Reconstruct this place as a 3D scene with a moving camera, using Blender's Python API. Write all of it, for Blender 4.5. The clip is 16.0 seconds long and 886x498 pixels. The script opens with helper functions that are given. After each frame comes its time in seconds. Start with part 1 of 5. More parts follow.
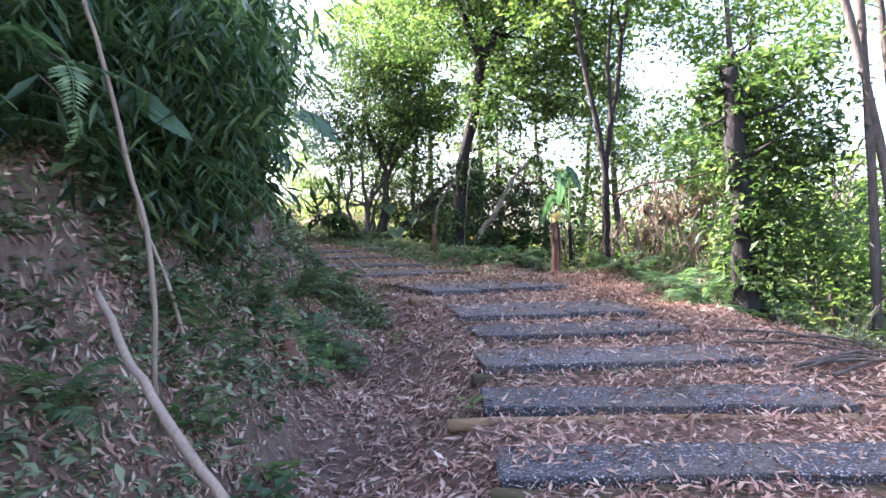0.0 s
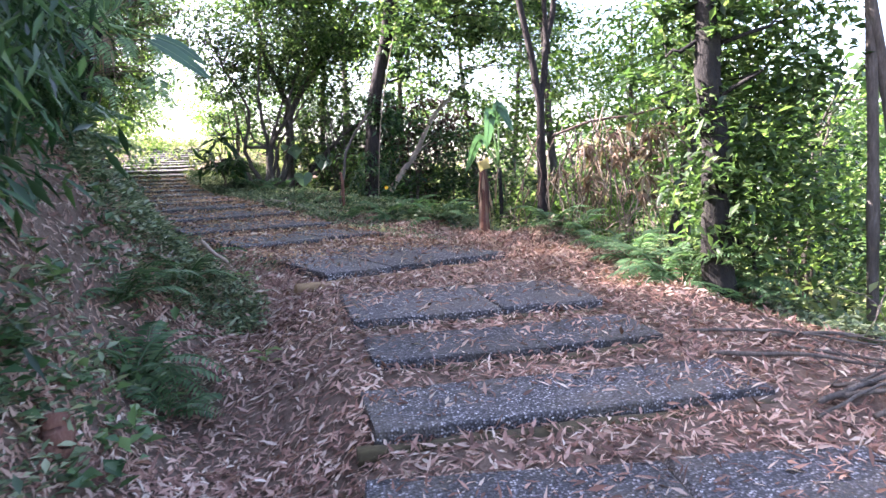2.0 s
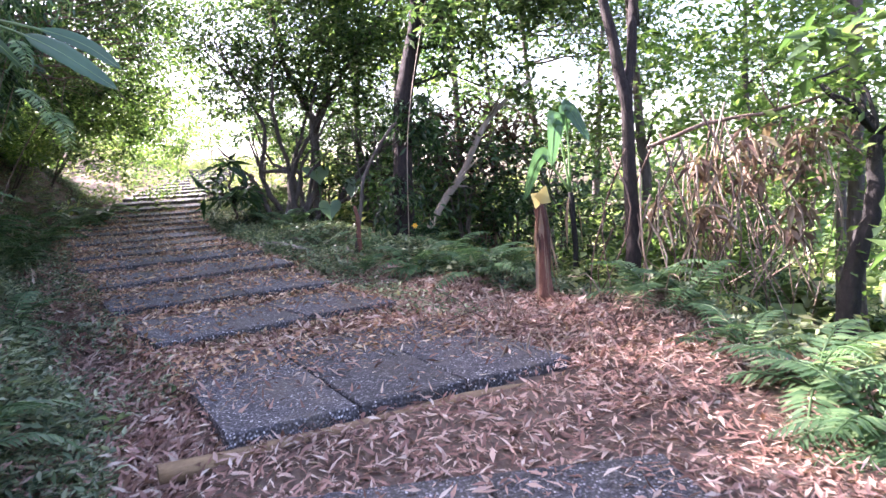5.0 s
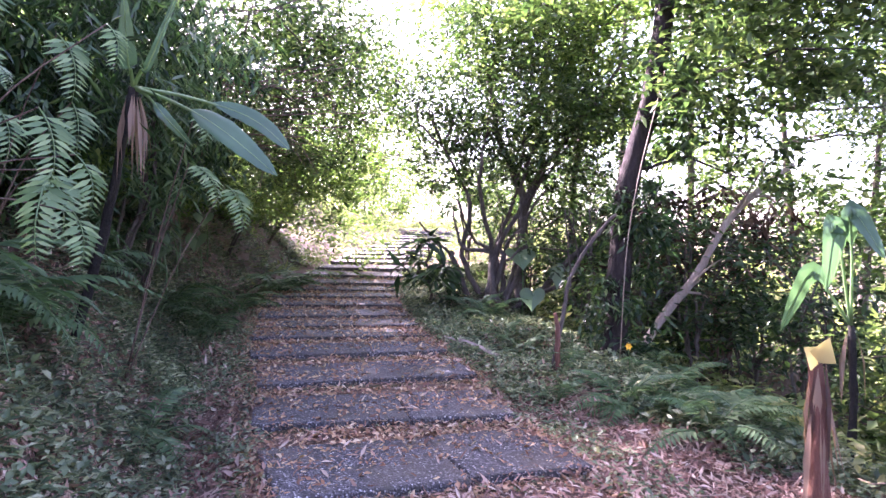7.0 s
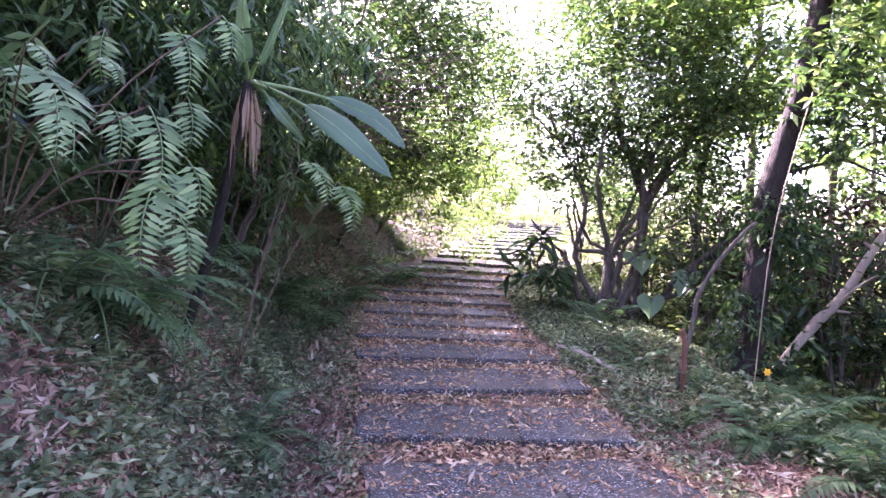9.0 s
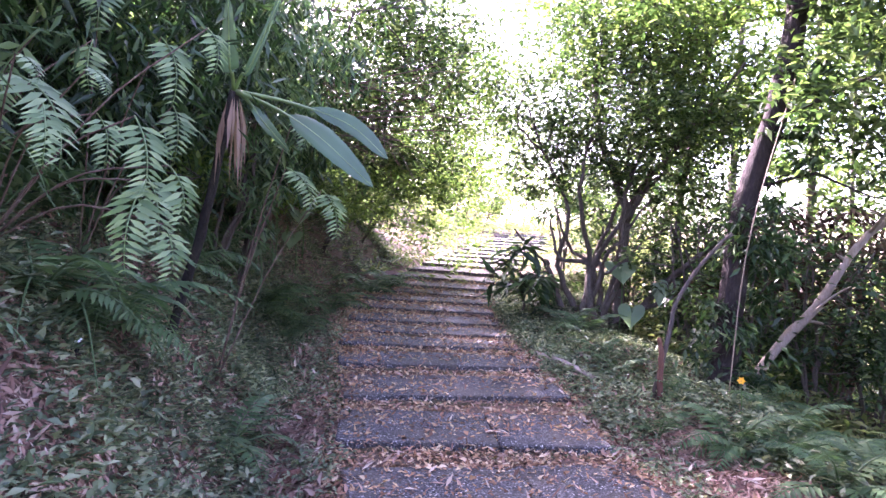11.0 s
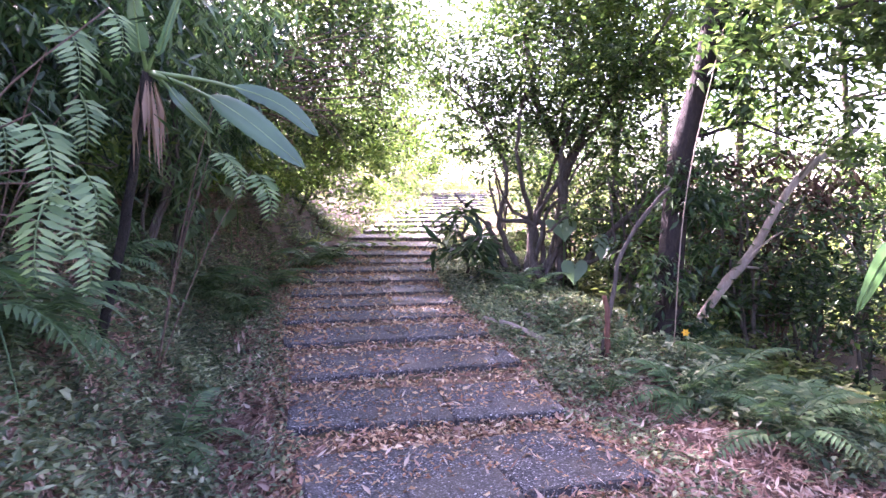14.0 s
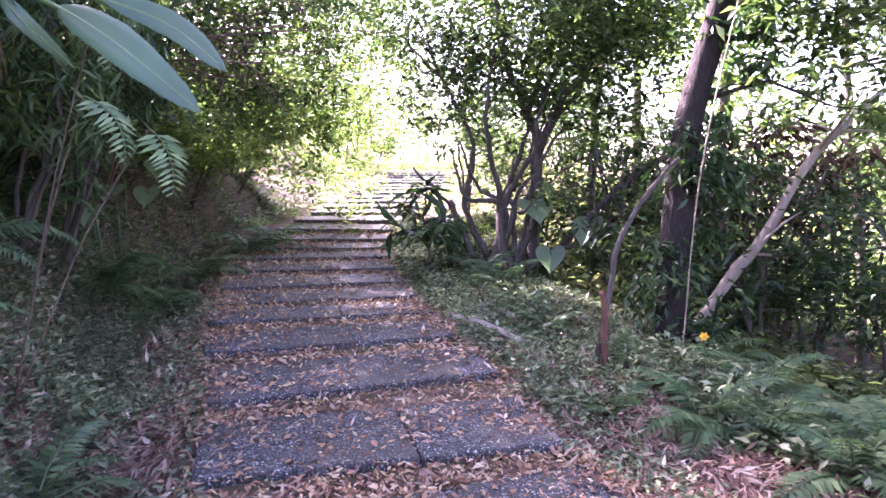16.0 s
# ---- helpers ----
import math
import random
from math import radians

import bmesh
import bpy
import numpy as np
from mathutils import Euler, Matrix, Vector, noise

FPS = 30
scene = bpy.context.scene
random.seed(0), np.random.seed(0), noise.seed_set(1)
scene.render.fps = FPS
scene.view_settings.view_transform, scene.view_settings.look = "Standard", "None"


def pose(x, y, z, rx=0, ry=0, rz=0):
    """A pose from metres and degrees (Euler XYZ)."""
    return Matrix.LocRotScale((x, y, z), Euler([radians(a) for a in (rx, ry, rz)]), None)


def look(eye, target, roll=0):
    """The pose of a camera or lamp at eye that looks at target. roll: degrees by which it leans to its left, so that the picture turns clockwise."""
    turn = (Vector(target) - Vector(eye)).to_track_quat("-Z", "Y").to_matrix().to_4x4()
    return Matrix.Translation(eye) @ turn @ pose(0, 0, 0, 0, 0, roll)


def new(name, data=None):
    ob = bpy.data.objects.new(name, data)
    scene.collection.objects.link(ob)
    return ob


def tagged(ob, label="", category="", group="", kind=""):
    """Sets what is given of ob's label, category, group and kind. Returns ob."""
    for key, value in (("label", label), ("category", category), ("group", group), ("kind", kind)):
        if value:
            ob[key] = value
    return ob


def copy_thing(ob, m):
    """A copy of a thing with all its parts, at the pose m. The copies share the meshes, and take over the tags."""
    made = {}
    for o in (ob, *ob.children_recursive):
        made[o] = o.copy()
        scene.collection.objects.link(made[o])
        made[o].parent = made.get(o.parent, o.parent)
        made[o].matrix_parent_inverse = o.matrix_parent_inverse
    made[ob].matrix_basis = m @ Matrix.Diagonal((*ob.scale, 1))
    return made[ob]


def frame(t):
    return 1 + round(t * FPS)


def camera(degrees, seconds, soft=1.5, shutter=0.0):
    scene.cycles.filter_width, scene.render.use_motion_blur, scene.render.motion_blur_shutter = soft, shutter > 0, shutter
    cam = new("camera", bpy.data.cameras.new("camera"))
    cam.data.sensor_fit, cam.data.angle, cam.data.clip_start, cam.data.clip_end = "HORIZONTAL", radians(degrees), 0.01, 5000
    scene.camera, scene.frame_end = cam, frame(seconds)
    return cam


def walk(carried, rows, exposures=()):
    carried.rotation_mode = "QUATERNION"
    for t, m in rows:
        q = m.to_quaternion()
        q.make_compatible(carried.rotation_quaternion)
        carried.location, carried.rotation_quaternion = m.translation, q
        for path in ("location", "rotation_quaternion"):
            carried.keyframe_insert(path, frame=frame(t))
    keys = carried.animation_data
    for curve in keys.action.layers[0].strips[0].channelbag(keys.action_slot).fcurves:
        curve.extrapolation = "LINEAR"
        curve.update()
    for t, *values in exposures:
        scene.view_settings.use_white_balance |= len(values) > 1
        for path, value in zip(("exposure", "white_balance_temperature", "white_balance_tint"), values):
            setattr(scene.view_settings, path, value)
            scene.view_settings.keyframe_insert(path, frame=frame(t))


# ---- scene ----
cam = camera(64.1, 16.0, shutter=0.25)
PATH = [
    (0, (-0.113, 0.438, 1.447), (-0.049, 2.437, 1.46), -0.7),
    (0.5, (-0.063, 0.799, 1.471), (0.01, 2.796, 1.389), 0.1),
    (1, (-0.051, 1.245, 1.622), (0.119, 3.232, 1.47), -1.2),
    (1.5, (0.041, 1.593, 1.632), (0.27, 3.566, 1.4), -2.3),
    (2, (0.222, 2.0, 1.751), (0.472, 3.975, 1.56), -2.1),
    (2.5, (0.324, 2.35, 1.761), (0.644, 4.299, 1.444), -4.1),
    (3, (0.397, 2.867, 1.869), (0.9, 4.794, 1.685), -3.2),
    (3.5, (0.584, 3.323, 1.975), (0.989, 5.267, 1.735), -3.1),
    (4, (0.779, 3.735, 1.937), (0.977, 5.718, 1.761), -3.2),
    (6.5, (1.002, 5.656, 2.312), (0.71, 7.629, 2.162), -4.2),
    (7, (0.927, 5.855, 2.396), (0.342, 7.768, 2.414), 0.6),
    (7.5, (0.804, 6.019, 2.44), (0.256, 7.943, 2.448), 2.1),
    (8, (0.726, 6.077, 2.473), (-0.059, 7.917, 2.463), 2.0),
    (8.5, (0.716, 6.105, 2.516), (-0.162, 7.902, 2.498), 2.5),
    (9, (0.725, 6.137, 2.51), (-0.13, 7.945, 2.487), 2.7),
    (9.5, (0.702, 6.171, 2.513), (-0.122, 7.993, 2.492), 3.3),
    (12, (0.85, 6.024, 2.51), (0.033, 7.849, 2.556), 3.1),
    (12.5, (0.833, 6.043, 2.489), (0.059, 7.886, 2.564), 2.6),
    (13, (0.795, 6.014, 2.575), (0.121, 7.897, 2.631), 2.2),
    (13.5, (0.745, 5.999, 2.574), (0.067, 7.877, 2.479), -0.5),
    (14, (0.745, 6.182, 2.601), (0.079, 8.065, 2.494), -0.6),
    (14.5, (0.653, 6.6, 2.48), (-0.11, 8.449, 2.486), 2.3),
    (15, (0.524, 6.755, 2.526), (-0.163, 8.633, 2.56), 3.1),
    (15.5, (0.404, 6.909, 2.524), (-0.171, 8.82, 2.4), 2.5),
    (16, (0.341, 7.222, 2.549), (-0.202, 9.14, 2.393), -0.4),
]
walk(cam, [(t, look(eye, target, roll)) for t, eye, target, roll in PATH],
     [(0, 3.65, 6300, 26), (4, 3.65, 6300, 28), (7, 4.1, 6200, 52), (16, 4.3, 6200, 56)])

# ---- world and sun ----
SUN_AZ, SUN_EL = (-0.76, 0.36), 35.0
sun_dir = Vector((SUN_AZ[0], SUN_AZ[1], math.hypot(*SUN_AZ) * math.tan(radians(SUN_EL)))).normalized()
world = bpy.data.worlds.new("sky")
scene.world = world
world.use_nodes = True
wn = world.node_tree
sky = wn.nodes.new("ShaderNodeTexSky")
sky.sky_type, sky.sun_disc = "NISHITA", False
sky.sun_elevation = radians(SUN_EL)
sky.sun_rotation = math.atan2(sun_dir.x, sun_dir.y)
sky.air_density, sky.dust_density, sky.ozone_density = 1.0, 3.5, 1.0
wn.links.new(sky.outputs[0], wn.nodes["Background"].inputs[0])
wn.nodes["Background"].inputs[1].default_value = 0.11
sun = new("sun", bpy.data.lights.new("sun", "SUN"))
sun.data.energy, sun.data.angle, sun.data.color = 4.6, radians(0.6), (1.0, 0.96, 0.91)
sun.matrix_world = look((0, 0, 30), tuple(Vector((0, 0, 30)) - sun_dir))

# ---- materials ----


def material(name, rough=0.8, spec=0.3):
    m = bpy.data.materials.new(name)
    m.use_nodes = True
    b = m.node_tree.nodes["Principled BSDF"]
    b.inputs["Roughness"].default_value = rough
    b.inputs["Specular IOR Level"].default_value = spec
    return m, m.node_tree, b


def ramp(nt, stops):
    r = nt.nodes.new("ShaderNodeValToRGB")
    while len(r.color_ramp.elements) < len(stops):
        r.color_ramp.elements.new(0.5)
    for e, (p, c) in zip(r.color_ramp.elements, stops):
        e.position, e.color = p, (*c, 1)
    return r


def noise_tex(nt, scale, detail=4.0, rough=0.6, stretch=None):
    n = nt.nodes.new("ShaderNodeTexNoise")
    n.inputs["Scale"].default_value, n.inputs["Detail"].default_value = scale, detail
    n.inputs["Roughness"].default_value = rough
    c = nt.nodes.new("ShaderNodeTexCoord")
    if stretch:
        mp = nt.nodes.new("ShaderNodeMapping")
        mp.inputs["Scale"].default_value = stretch
        nt.links.new(c.outputs["Object"], mp.inputs[0])
        nt.links.new(mp.outputs[0], n.inputs["Vector"])
    else:
        nt.links.new(c.outputs["Object"], n.inputs["Vector"])
    return n


def bump(nt, b, src, strength, dist):
    n = nt.nodes.new("ShaderNodeBump")
    n.inputs["Strength"].default_value, n.inputs["Distance"].default_value = strength, dist
    nt.links.new(src, n.inputs["Height"])
    nt.links.new(n.outputs[0], b.inputs["Normal"])


def mixed(nt, fac, a, c, mode="MIX"):
    m = nt.nodes.new("ShaderNodeMix")
    m.data_type, m.blend_type = "RGBA", mode
    for sock, v in ((m.inputs[0], fac), (m.inputs[6], a), (m.inputs[7], c)):
        if isinstance(v, bpy.types.NodeSocket):
            nt.links.new(v, sock)
        else:
            sock.default_value = v if isinstance(v, float) else (*v, 1)
    return m.outputs[2]


def noisy(name, stops, scale, rough=0.85, bumps=0.5, dist=0.02, stretch=None, fine=None, spec=0.25):
    """Two scales of noise into a ramp, with relief."""
    m, nt, b = material(name, rough, spec)
    big = noise_tex(nt, scale, 6, 0.65, stretch)
    small = noise_tex(nt, fine or scale * 7, 4, 0.7, stretch)
    mid = nt.nodes.new("ShaderNodeMath")
    mid.operation = "MULTIPLY_ADD"
    nt.links.new(small.outputs[0], mid.inputs[0])
    mid.inputs[1].default_value = 0.55
    sub = nt.nodes.new("ShaderNodeMath")
    sub.operation = "MULTIPLY"
    sub.inputs[1].default_value = 0.5
    nt.links.new(big.outputs[0], sub.inputs[0])
    nt.links.new(sub.outputs[0], mid.inputs[2])
    r = ramp(nt, stops)
    nt.links.new(mid.outputs[0], r.inputs[0])
    nt.links.new(r.outputs[0], b.inputs["Base Color"])
    bump(nt, b, mid.outputs[0], bumps, dist)
    return m


def leafy(name, stops, through_share=0.45, rough=0.45, spec=0.4, random_from="island"):
    """Leaf: colour varies from leaf to leaf; some light passes through."""
    m, nt, b = material(name, rough, spec)
    g = nt.nodes.new("ShaderNodeNewGeometry")
    r = ramp(nt, stops)
    nt.links.new(g.outputs["Random Per Island"], r.inputs[0])
    n = noise_tex(nt, 1.3, 3, 0.6)
    vary = ramp(nt, [(0.3, (0.62, 0.66, 0.62)), (0.7, (1.2, 1.2, 1.1))])
    nt.links.new(n.outputs[0], vary.inputs[0])
    col = mixed(nt, 1.0, r.outputs[0], vary.outputs[0], "MULTIPLY")
    nt.links.new(col, b.inputs["Base Color"])
    if through_share:
        t = nt.nodes.new("ShaderNodeBsdfTranslucent")
        bright = mixed(nt, 1.0, col, (1.35, 1.5, 0.95), "MULTIPLY")
        nt.links.new(bright, t.inputs[0])
        mx = nt.nodes.new("ShaderNodeMixShader")
        mx.inputs[0].default_value = through_share
        nt.links.new(b.outputs[0], mx.inputs[1])
        nt.links.new(t.outputs[0], mx.inputs[2])
        nt.links.new(mx.outputs[0], nt.nodes["Material Output"].inputs[0])
    return m


M_SOIL = noisy("forest_soil", [(0.25, (0.035, 0.024, 0.018)), (0.5, (0.10, 0.068, 0.050)), (0.75, (0.19, 0.135, 0.10))], 2.2, 0.95, 0.8, 0.05, fine=28)
M_BARK = noisy("dark_bark", [(0.25, (0.022, 0.018, 0.015)), (0.5, (0.075, 0.062, 0.052)), (0.8, (0.17, 0.15, 0.13))], 7, 0.9, 0.9, 0.03, (1, 1, 0.25))
M_BARK_RED = noisy("brown_bark", [(0.25, (0.04, 0.024, 0.018)), (0.5, (0.12, 0.08, 0.06)), (0.8, (0.24, 0.18, 0.14))], 8, 0.9, 0.9, 0.03, (1, 1, 0.2))
M_BARK_MOSS = noisy("mossy_black_bark", [(0.3, (0.006, 0.0055, 0.005)), (0.55, (0.022, 0.019, 0.017)), (0.8, (0.045, 0.048, 0.028))], 6, 0.95, 0.9, 0.04, (1, 1, 0.5))
# nearly as dark as M_BARK_MOSS, slightly redder
M_BARK_LEAN = noisy("dark_reddish_bark", [(0.25, (0.007, 0.005, 0.005)), (0.5, (0.022, 0.016, 0.015)), (0.8, (0.06, 0.052, 0.038))], 7, 0.9, 0.9, 0.04, (1, 1, 0.3))
M_PALE = noisy("bleached_wood", [(0.25, (0.10, 0.075, 0.06)), (0.55, (0.25, 0.20, 0.165)), (0.8, (0.42, 0.36, 0.31))], 9, 0.8, 0.6, 0.01, (1, 1, 0.3))
M_TIMBER = noisy("weathered_timber", [(0.25, (0.07, 0.045, 0.03)), (0.55, (0.22, 0.145, 0.08)), (0.8, (0.34, 0.24, 0.13))], 9, 0.85, 0.7, 0.015, (0.3, 1, 1))
# faintly mossy timber, darkened to stand for the shadow under slab fronts
M_TIMBER_OLD = noisy("mossy_shadow_dark_timber", [(0.25, (0.025, 0.02, 0.013)), (0.55, (0.07, 0.055, 0.03)), (0.8, (0.12, 0.11, 0.05))], 9, 0.9, 0.8, 0.02, (0.3, 1, 1))
M_CANE = noisy("dead_cane", [(0.3, (0.13, 0.10, 0.075)), (0.6, (0.26, 0.20, 0.15)), (0.8, (0.40, 0.32, 0.24))], 12, 0.7, 0.4, 0.006, (1, 1, 0.3))
M_DRY = leafy("dry_leaves", [(0.0, (0.09, 0.045, 0.035)), (0.3, (0.20, 0.10, 0.08)), (0.62, (0.36, 0.21, 0.175)), (0.88, (0.43, 0.30, 0.255)), (1.0, (0.57, 0.46, 0.40))], 0.12, 0.7, 0.3)
M_ORANGE = leafy("fallen_orange_leaves", [(0.0, (0.12, 0.055, 0.035)), (0.4, (0.33, 0.16, 0.10)), (0.75, (0.46, 0.28, 0.17)), (1.0, (0.62, 0.47, 0.34))], 0.12, 0.65, 0.3)
M_DEAD = leafy("hanging_dead_leaves", [(0.0, (0.08, 0.045, 0.035)), (0.5, (0.24, 0.15, 0.115)), (1.0, (0.40, 0.30, 0.24))], 0.25, 0.8, 0.2)
M_STUMPLEAF = leafy("dark_withered_leaves", [(0.0, (0.03, 0.016, 0.014)), (0.6, (0.09, 0.05, 0.042)), (1.0, (0.2, 0.13, 0.11))], 0.15, 0.8, 0.2)
M_LEAF = leafy("broad_leaf", [(0.0, (0.018, 0.036, 0.014)), (0.45, (0.048, 0.090, 0.032)), (0.8, (0.095, 0.15, 0.05)), (1.0, (0.16, 0.19, 0.085))])
# lighter copy of the leaf green: sunlight painted into crowns; also bright seedlings
M_LEAF_BRIGHT = leafy("bright_sunlit_leaf", [(0.0, (0.045, 0.09, 0.026)), (0.5, (0.10, 0.165, 0.045)), (1.0, (0.20, 0.25, 0.085))], 0.55)
# darker copy of the leaf green: shade inside dense growth put into colour
M_LEAF_DARK = leafy("shade_darkened_leaf", [(0.0, (0.010, 0.028, 0.012)), (0.5, (0.024, 0.06, 0.024)), (0.9, (0.05, 0.10, 0.035)), (1.0, (0.11, 0.15, 0.06))], 0.35)
M_FERN = leafy("fern_green", [(0.0, (0.035, 0.08, 0.036)), (0.5, (0.075, 0.14, 0.066)), (1.0, (0.15, 0.22, 0.105))], 0.4)
M_FERN_PALE = leafy("pale_fern", [(0.0, (0.08, 0.15, 0.06)), (0.5, (0.15, 0.24, 0.11)), (1.0, (0.23, 0.32, 0.16))], 0.4)
M_HERB = leafy("ground_herb", [(0.0, (0.03, 0.055, 0.028)), (0.45, (0.11, 0.15, 0.085)), (0.8, (0.22, 0.25, 0.155)), (1.0, (0.36, 0.36, 0.25))], 0.3)
M_GRASS = leafy("sunny_grass", [(0.0, (0.07, 0.11, 0.035)), (0.5, (0.15, 0.19, 0.075)), (1.0, (0.30, 0.29, 0.15))], 0.4)
M_BANANA = leafy("banana_leaf_green", [(0.0, (0.045, 0.10, 0.055)), (1.0, (0.075, 0.145, 0.08))], 0.35, 0.35, 0.5)
M_TARO = leafy("taro_leaf", [(0.0, (0.11, 0.18, 0.11)), (1.0, (0.19, 0.27, 0.18))], 0.35, 0.4, 0.4)
M_YELLOW = leafy("yellowing_leaf", [(0.0, (0.42, 0.31, 0.13)), (1.0, (0.58, 0.46, 0.25))], 0.3, 0.6)
M_FLOWER = leafy("orange_petal", [(0.0, (0.75, 0.36, 0.03)), (1.0, (0.8, 0.45, 0.05))], 0.3, 0.6)
M_RED = leafy("red_fallen_leaf", [(0.0, (0.30, 0.03, 0.03)), (1.0, (0.42, 0.06, 0.05))], 0.1, 0.6)
M_BLACK = noisy("black_plastic", [(0.3, (0.012, 0.012, 0.016)), (0.7, (0.03, 0.03, 0.035))], 6, 0.4, 0.1, 0.002)
M_WHITE = noisy("white_plastic", [(0.3, (0.70, 0.72, 0.75)), (0.7, (0.85, 0.85, 0.86))], 6, 0.4, 0.1, 0.002)
M_STUMP = noisy("rotten_stump_wood", [(0.25, (0.05, 0.02, 0.015)), (0.55, (0.15, 0.07, 0.05)), (0.8, (0.27, 0.16, 0.12))], 10, 0.95, 0.9, 0.03, (1, 1, 0.2))


def pebble_material():
    """Washed aggregate: dark mortar with small grey, bluish and pale stones."""
    m, nt, b = material("washed_pebble_concrete", 0.72, 0.4)
    c = nt.nodes.new("ShaderNodeNewGeometry")
    v = nt.nodes.new("ShaderNodeTexVoronoi")
    v.inputs["Scale"].default_value = 82
    nt.links.new(c.outputs["Position"], v.inputs["Vector"])
    hue = nt.nodes.new("ShaderNodeSeparateColor")
    nt.links.new(v.outputs["Color"], hue.inputs[0])
    stones = ramp(nt, [(0.0, (0.03, 0.03, 0.035)), (0.45, (0.072, 0.067, 0.074)), (0.75, (0.15, 0.14, 0.147)), (0.9, (0.27, 0.26, 0.26)), (1.0, (0.46, 0.45, 0.43))])
    nt.links.new(hue.outputs[0], stones.inputs[0])
    gap = ramp(nt, [(0.35, (0, 0, 0)), (0.62, (1, 1, 1))])
    nt.links.new(v.outputs["Distance"], gap.inputs[0])
    col = mixed(nt, gap.outputs[0], stones.outputs[0], (0.022, 0.021, 0.022))
    n = noise_tex(nt, 2.6, 5, 0.65)
    dirt = ramp(nt, [(0.45, (0, 0, 0)), (0.7, (0.75, 0.75, 0.75))])
    nt.links.new(n.outputs[0], dirt.inputs[0])
    col = mixed(nt, dirt.outputs[0], col, (0.075, 0.062, 0.045))
    o = nt.nodes.new("ShaderNodeObjectInfo")
    tone = ramp(nt, [(0.0, (0.75, 0.75, 0.78)), (1.0, (1.2, 1.18, 1.2))])
    nt.links.new(o.outputs["Random"], tone.inputs[0])
    col = mixed(nt, 1.0, col, tone.outputs[0], "MULTIPLY")
    nt.links.new(col, b.inputs["Base Color"])
    inv = nt.nodes.new("ShaderNodeMath")
    inv.operation = "SUBTRACT"
    inv.inputs[0].default_value = 1.0
    nt.links.new(v.outputs["Distance"], inv.inputs[1])
    bump(nt, b, inv.outputs[0], 0.8, 0.012)
    return m


M_SLAB = pebble_material()

# ---- mesh tools ----
rng = np.random.default_rng(7)


def mesh_np(name, verts, faces, mat, smooth=False):
    """Mesh from an (n, 3) array and an (m, 3 or 4) array."""
    verts, faces = np.asarray(verts, np.float32), np.asarray(faces, np.int32)
    me = bpy.data.meshes.new(name)
    k = faces.shape[1]
    me.vertices.add(len(verts))
    me.vertices.foreach_set("co", verts.ravel())
    me.loops.add(faces.size)
    me.loops.foreach_set("vertex_index", faces.ravel())
    me.polygons.add(len(faces))
    me.polygons.foreach_set("loop_start", np.arange(0, faces.size, k, dtype=np.int32))
    me.polygons.foreach_set("loop_total", np.full(len(faces), k, np.int32))
    me.update(calc_edges=True)
    me.materials.append(mat)
    if smooth:
        me.polygons.foreach_set("use_smooth", np.ones(len(faces), bool))
    return me


def part(name, me, parent=None, label=""):
    ob = new(name, me)
    if parent is not None:
        ob.parent = parent
    return tagged(ob, label)


def thing(name, place, label, category, group="", kind=""):
    ob = new(name)
    ob.location = place
    ob.empty_display_size = 0.1
    return tagged(ob, label, category, group, kind)


def unit(v):
    return v / np.maximum(np.linalg.norm(v, axis=-1, keepdims=True), 1e-9)


def tube(points, radii, sides=8, wobble=0.0):
    """Tapered tube through points; returns verts and quads, with closed tips."""
    p = np.asarray(points, float)
    r = np.broadcast_to(np.asarray(radii, float), (len(p),))
    d = unit(np.gradient(p, axis=0))
    ref = np.array([0.31, 0.95, 0.05]) if abs(d[:, 2]).mean() > 0.6 else np.array([0.03, 0.05, 1.0])
    a = unit(np.cross(d, ref))
    b = np.cross(d, a)
    ang = np.linspace(0, 2 * np.pi, sides, endpoint=False)
    rr = r[:, None] * (1 + wobble * rng.normal(size=(len(p), sides)))
    v = p[:, None] + rr[..., None] * (np.cos(ang)[None, :, None] * a[:, None] + np.sin(ang)[None, :, None] * b[:, None])
    n = len(p)
    i, j = np.meshgrid(np.arange(n - 1), np.arange(sides), indexing="ij")
    f = np.stack([i * sides + j, i * sides + (j + 1) % sides, (i + 1) * sides + (j + 1) % sides, (i + 1) * sides + j], -1).reshape(-1, 4)
    v = np.concatenate([v.reshape(-1, 3), p[:1], p[-1:]])
    caps = [[n * sides, (k + 1) % sides, k, k] for k in range(sides)]
    top = [[n * sides + 1, (n - 1) * sides + k, (n - 1) * sides + (k + 1) % sides, (n - 1) * sides + (k + 1) % sides] for k in range(sides)]
    return v, f, [c[:3] for c in caps] + [c[:3] for c in top]


def tubes_mesh(name, tubes, mat):
    """Several tubes joined into one mesh."""
    vs, fs, base = [], [], 0
    for v, f, caps in tubes:
        vs.append(v)
        fs += (f + base).tolist() + [[c + base for c in cap] for cap in caps]
        base += len(v)
    me = bpy.data.meshes.new(name)
    me.from_pydata(np.concatenate(vs).tolist(), [], fs)
    me.polygons.foreach_set("use_smooth", np.ones(len(fs), bool))
    me.materials.append(mat)
    return me


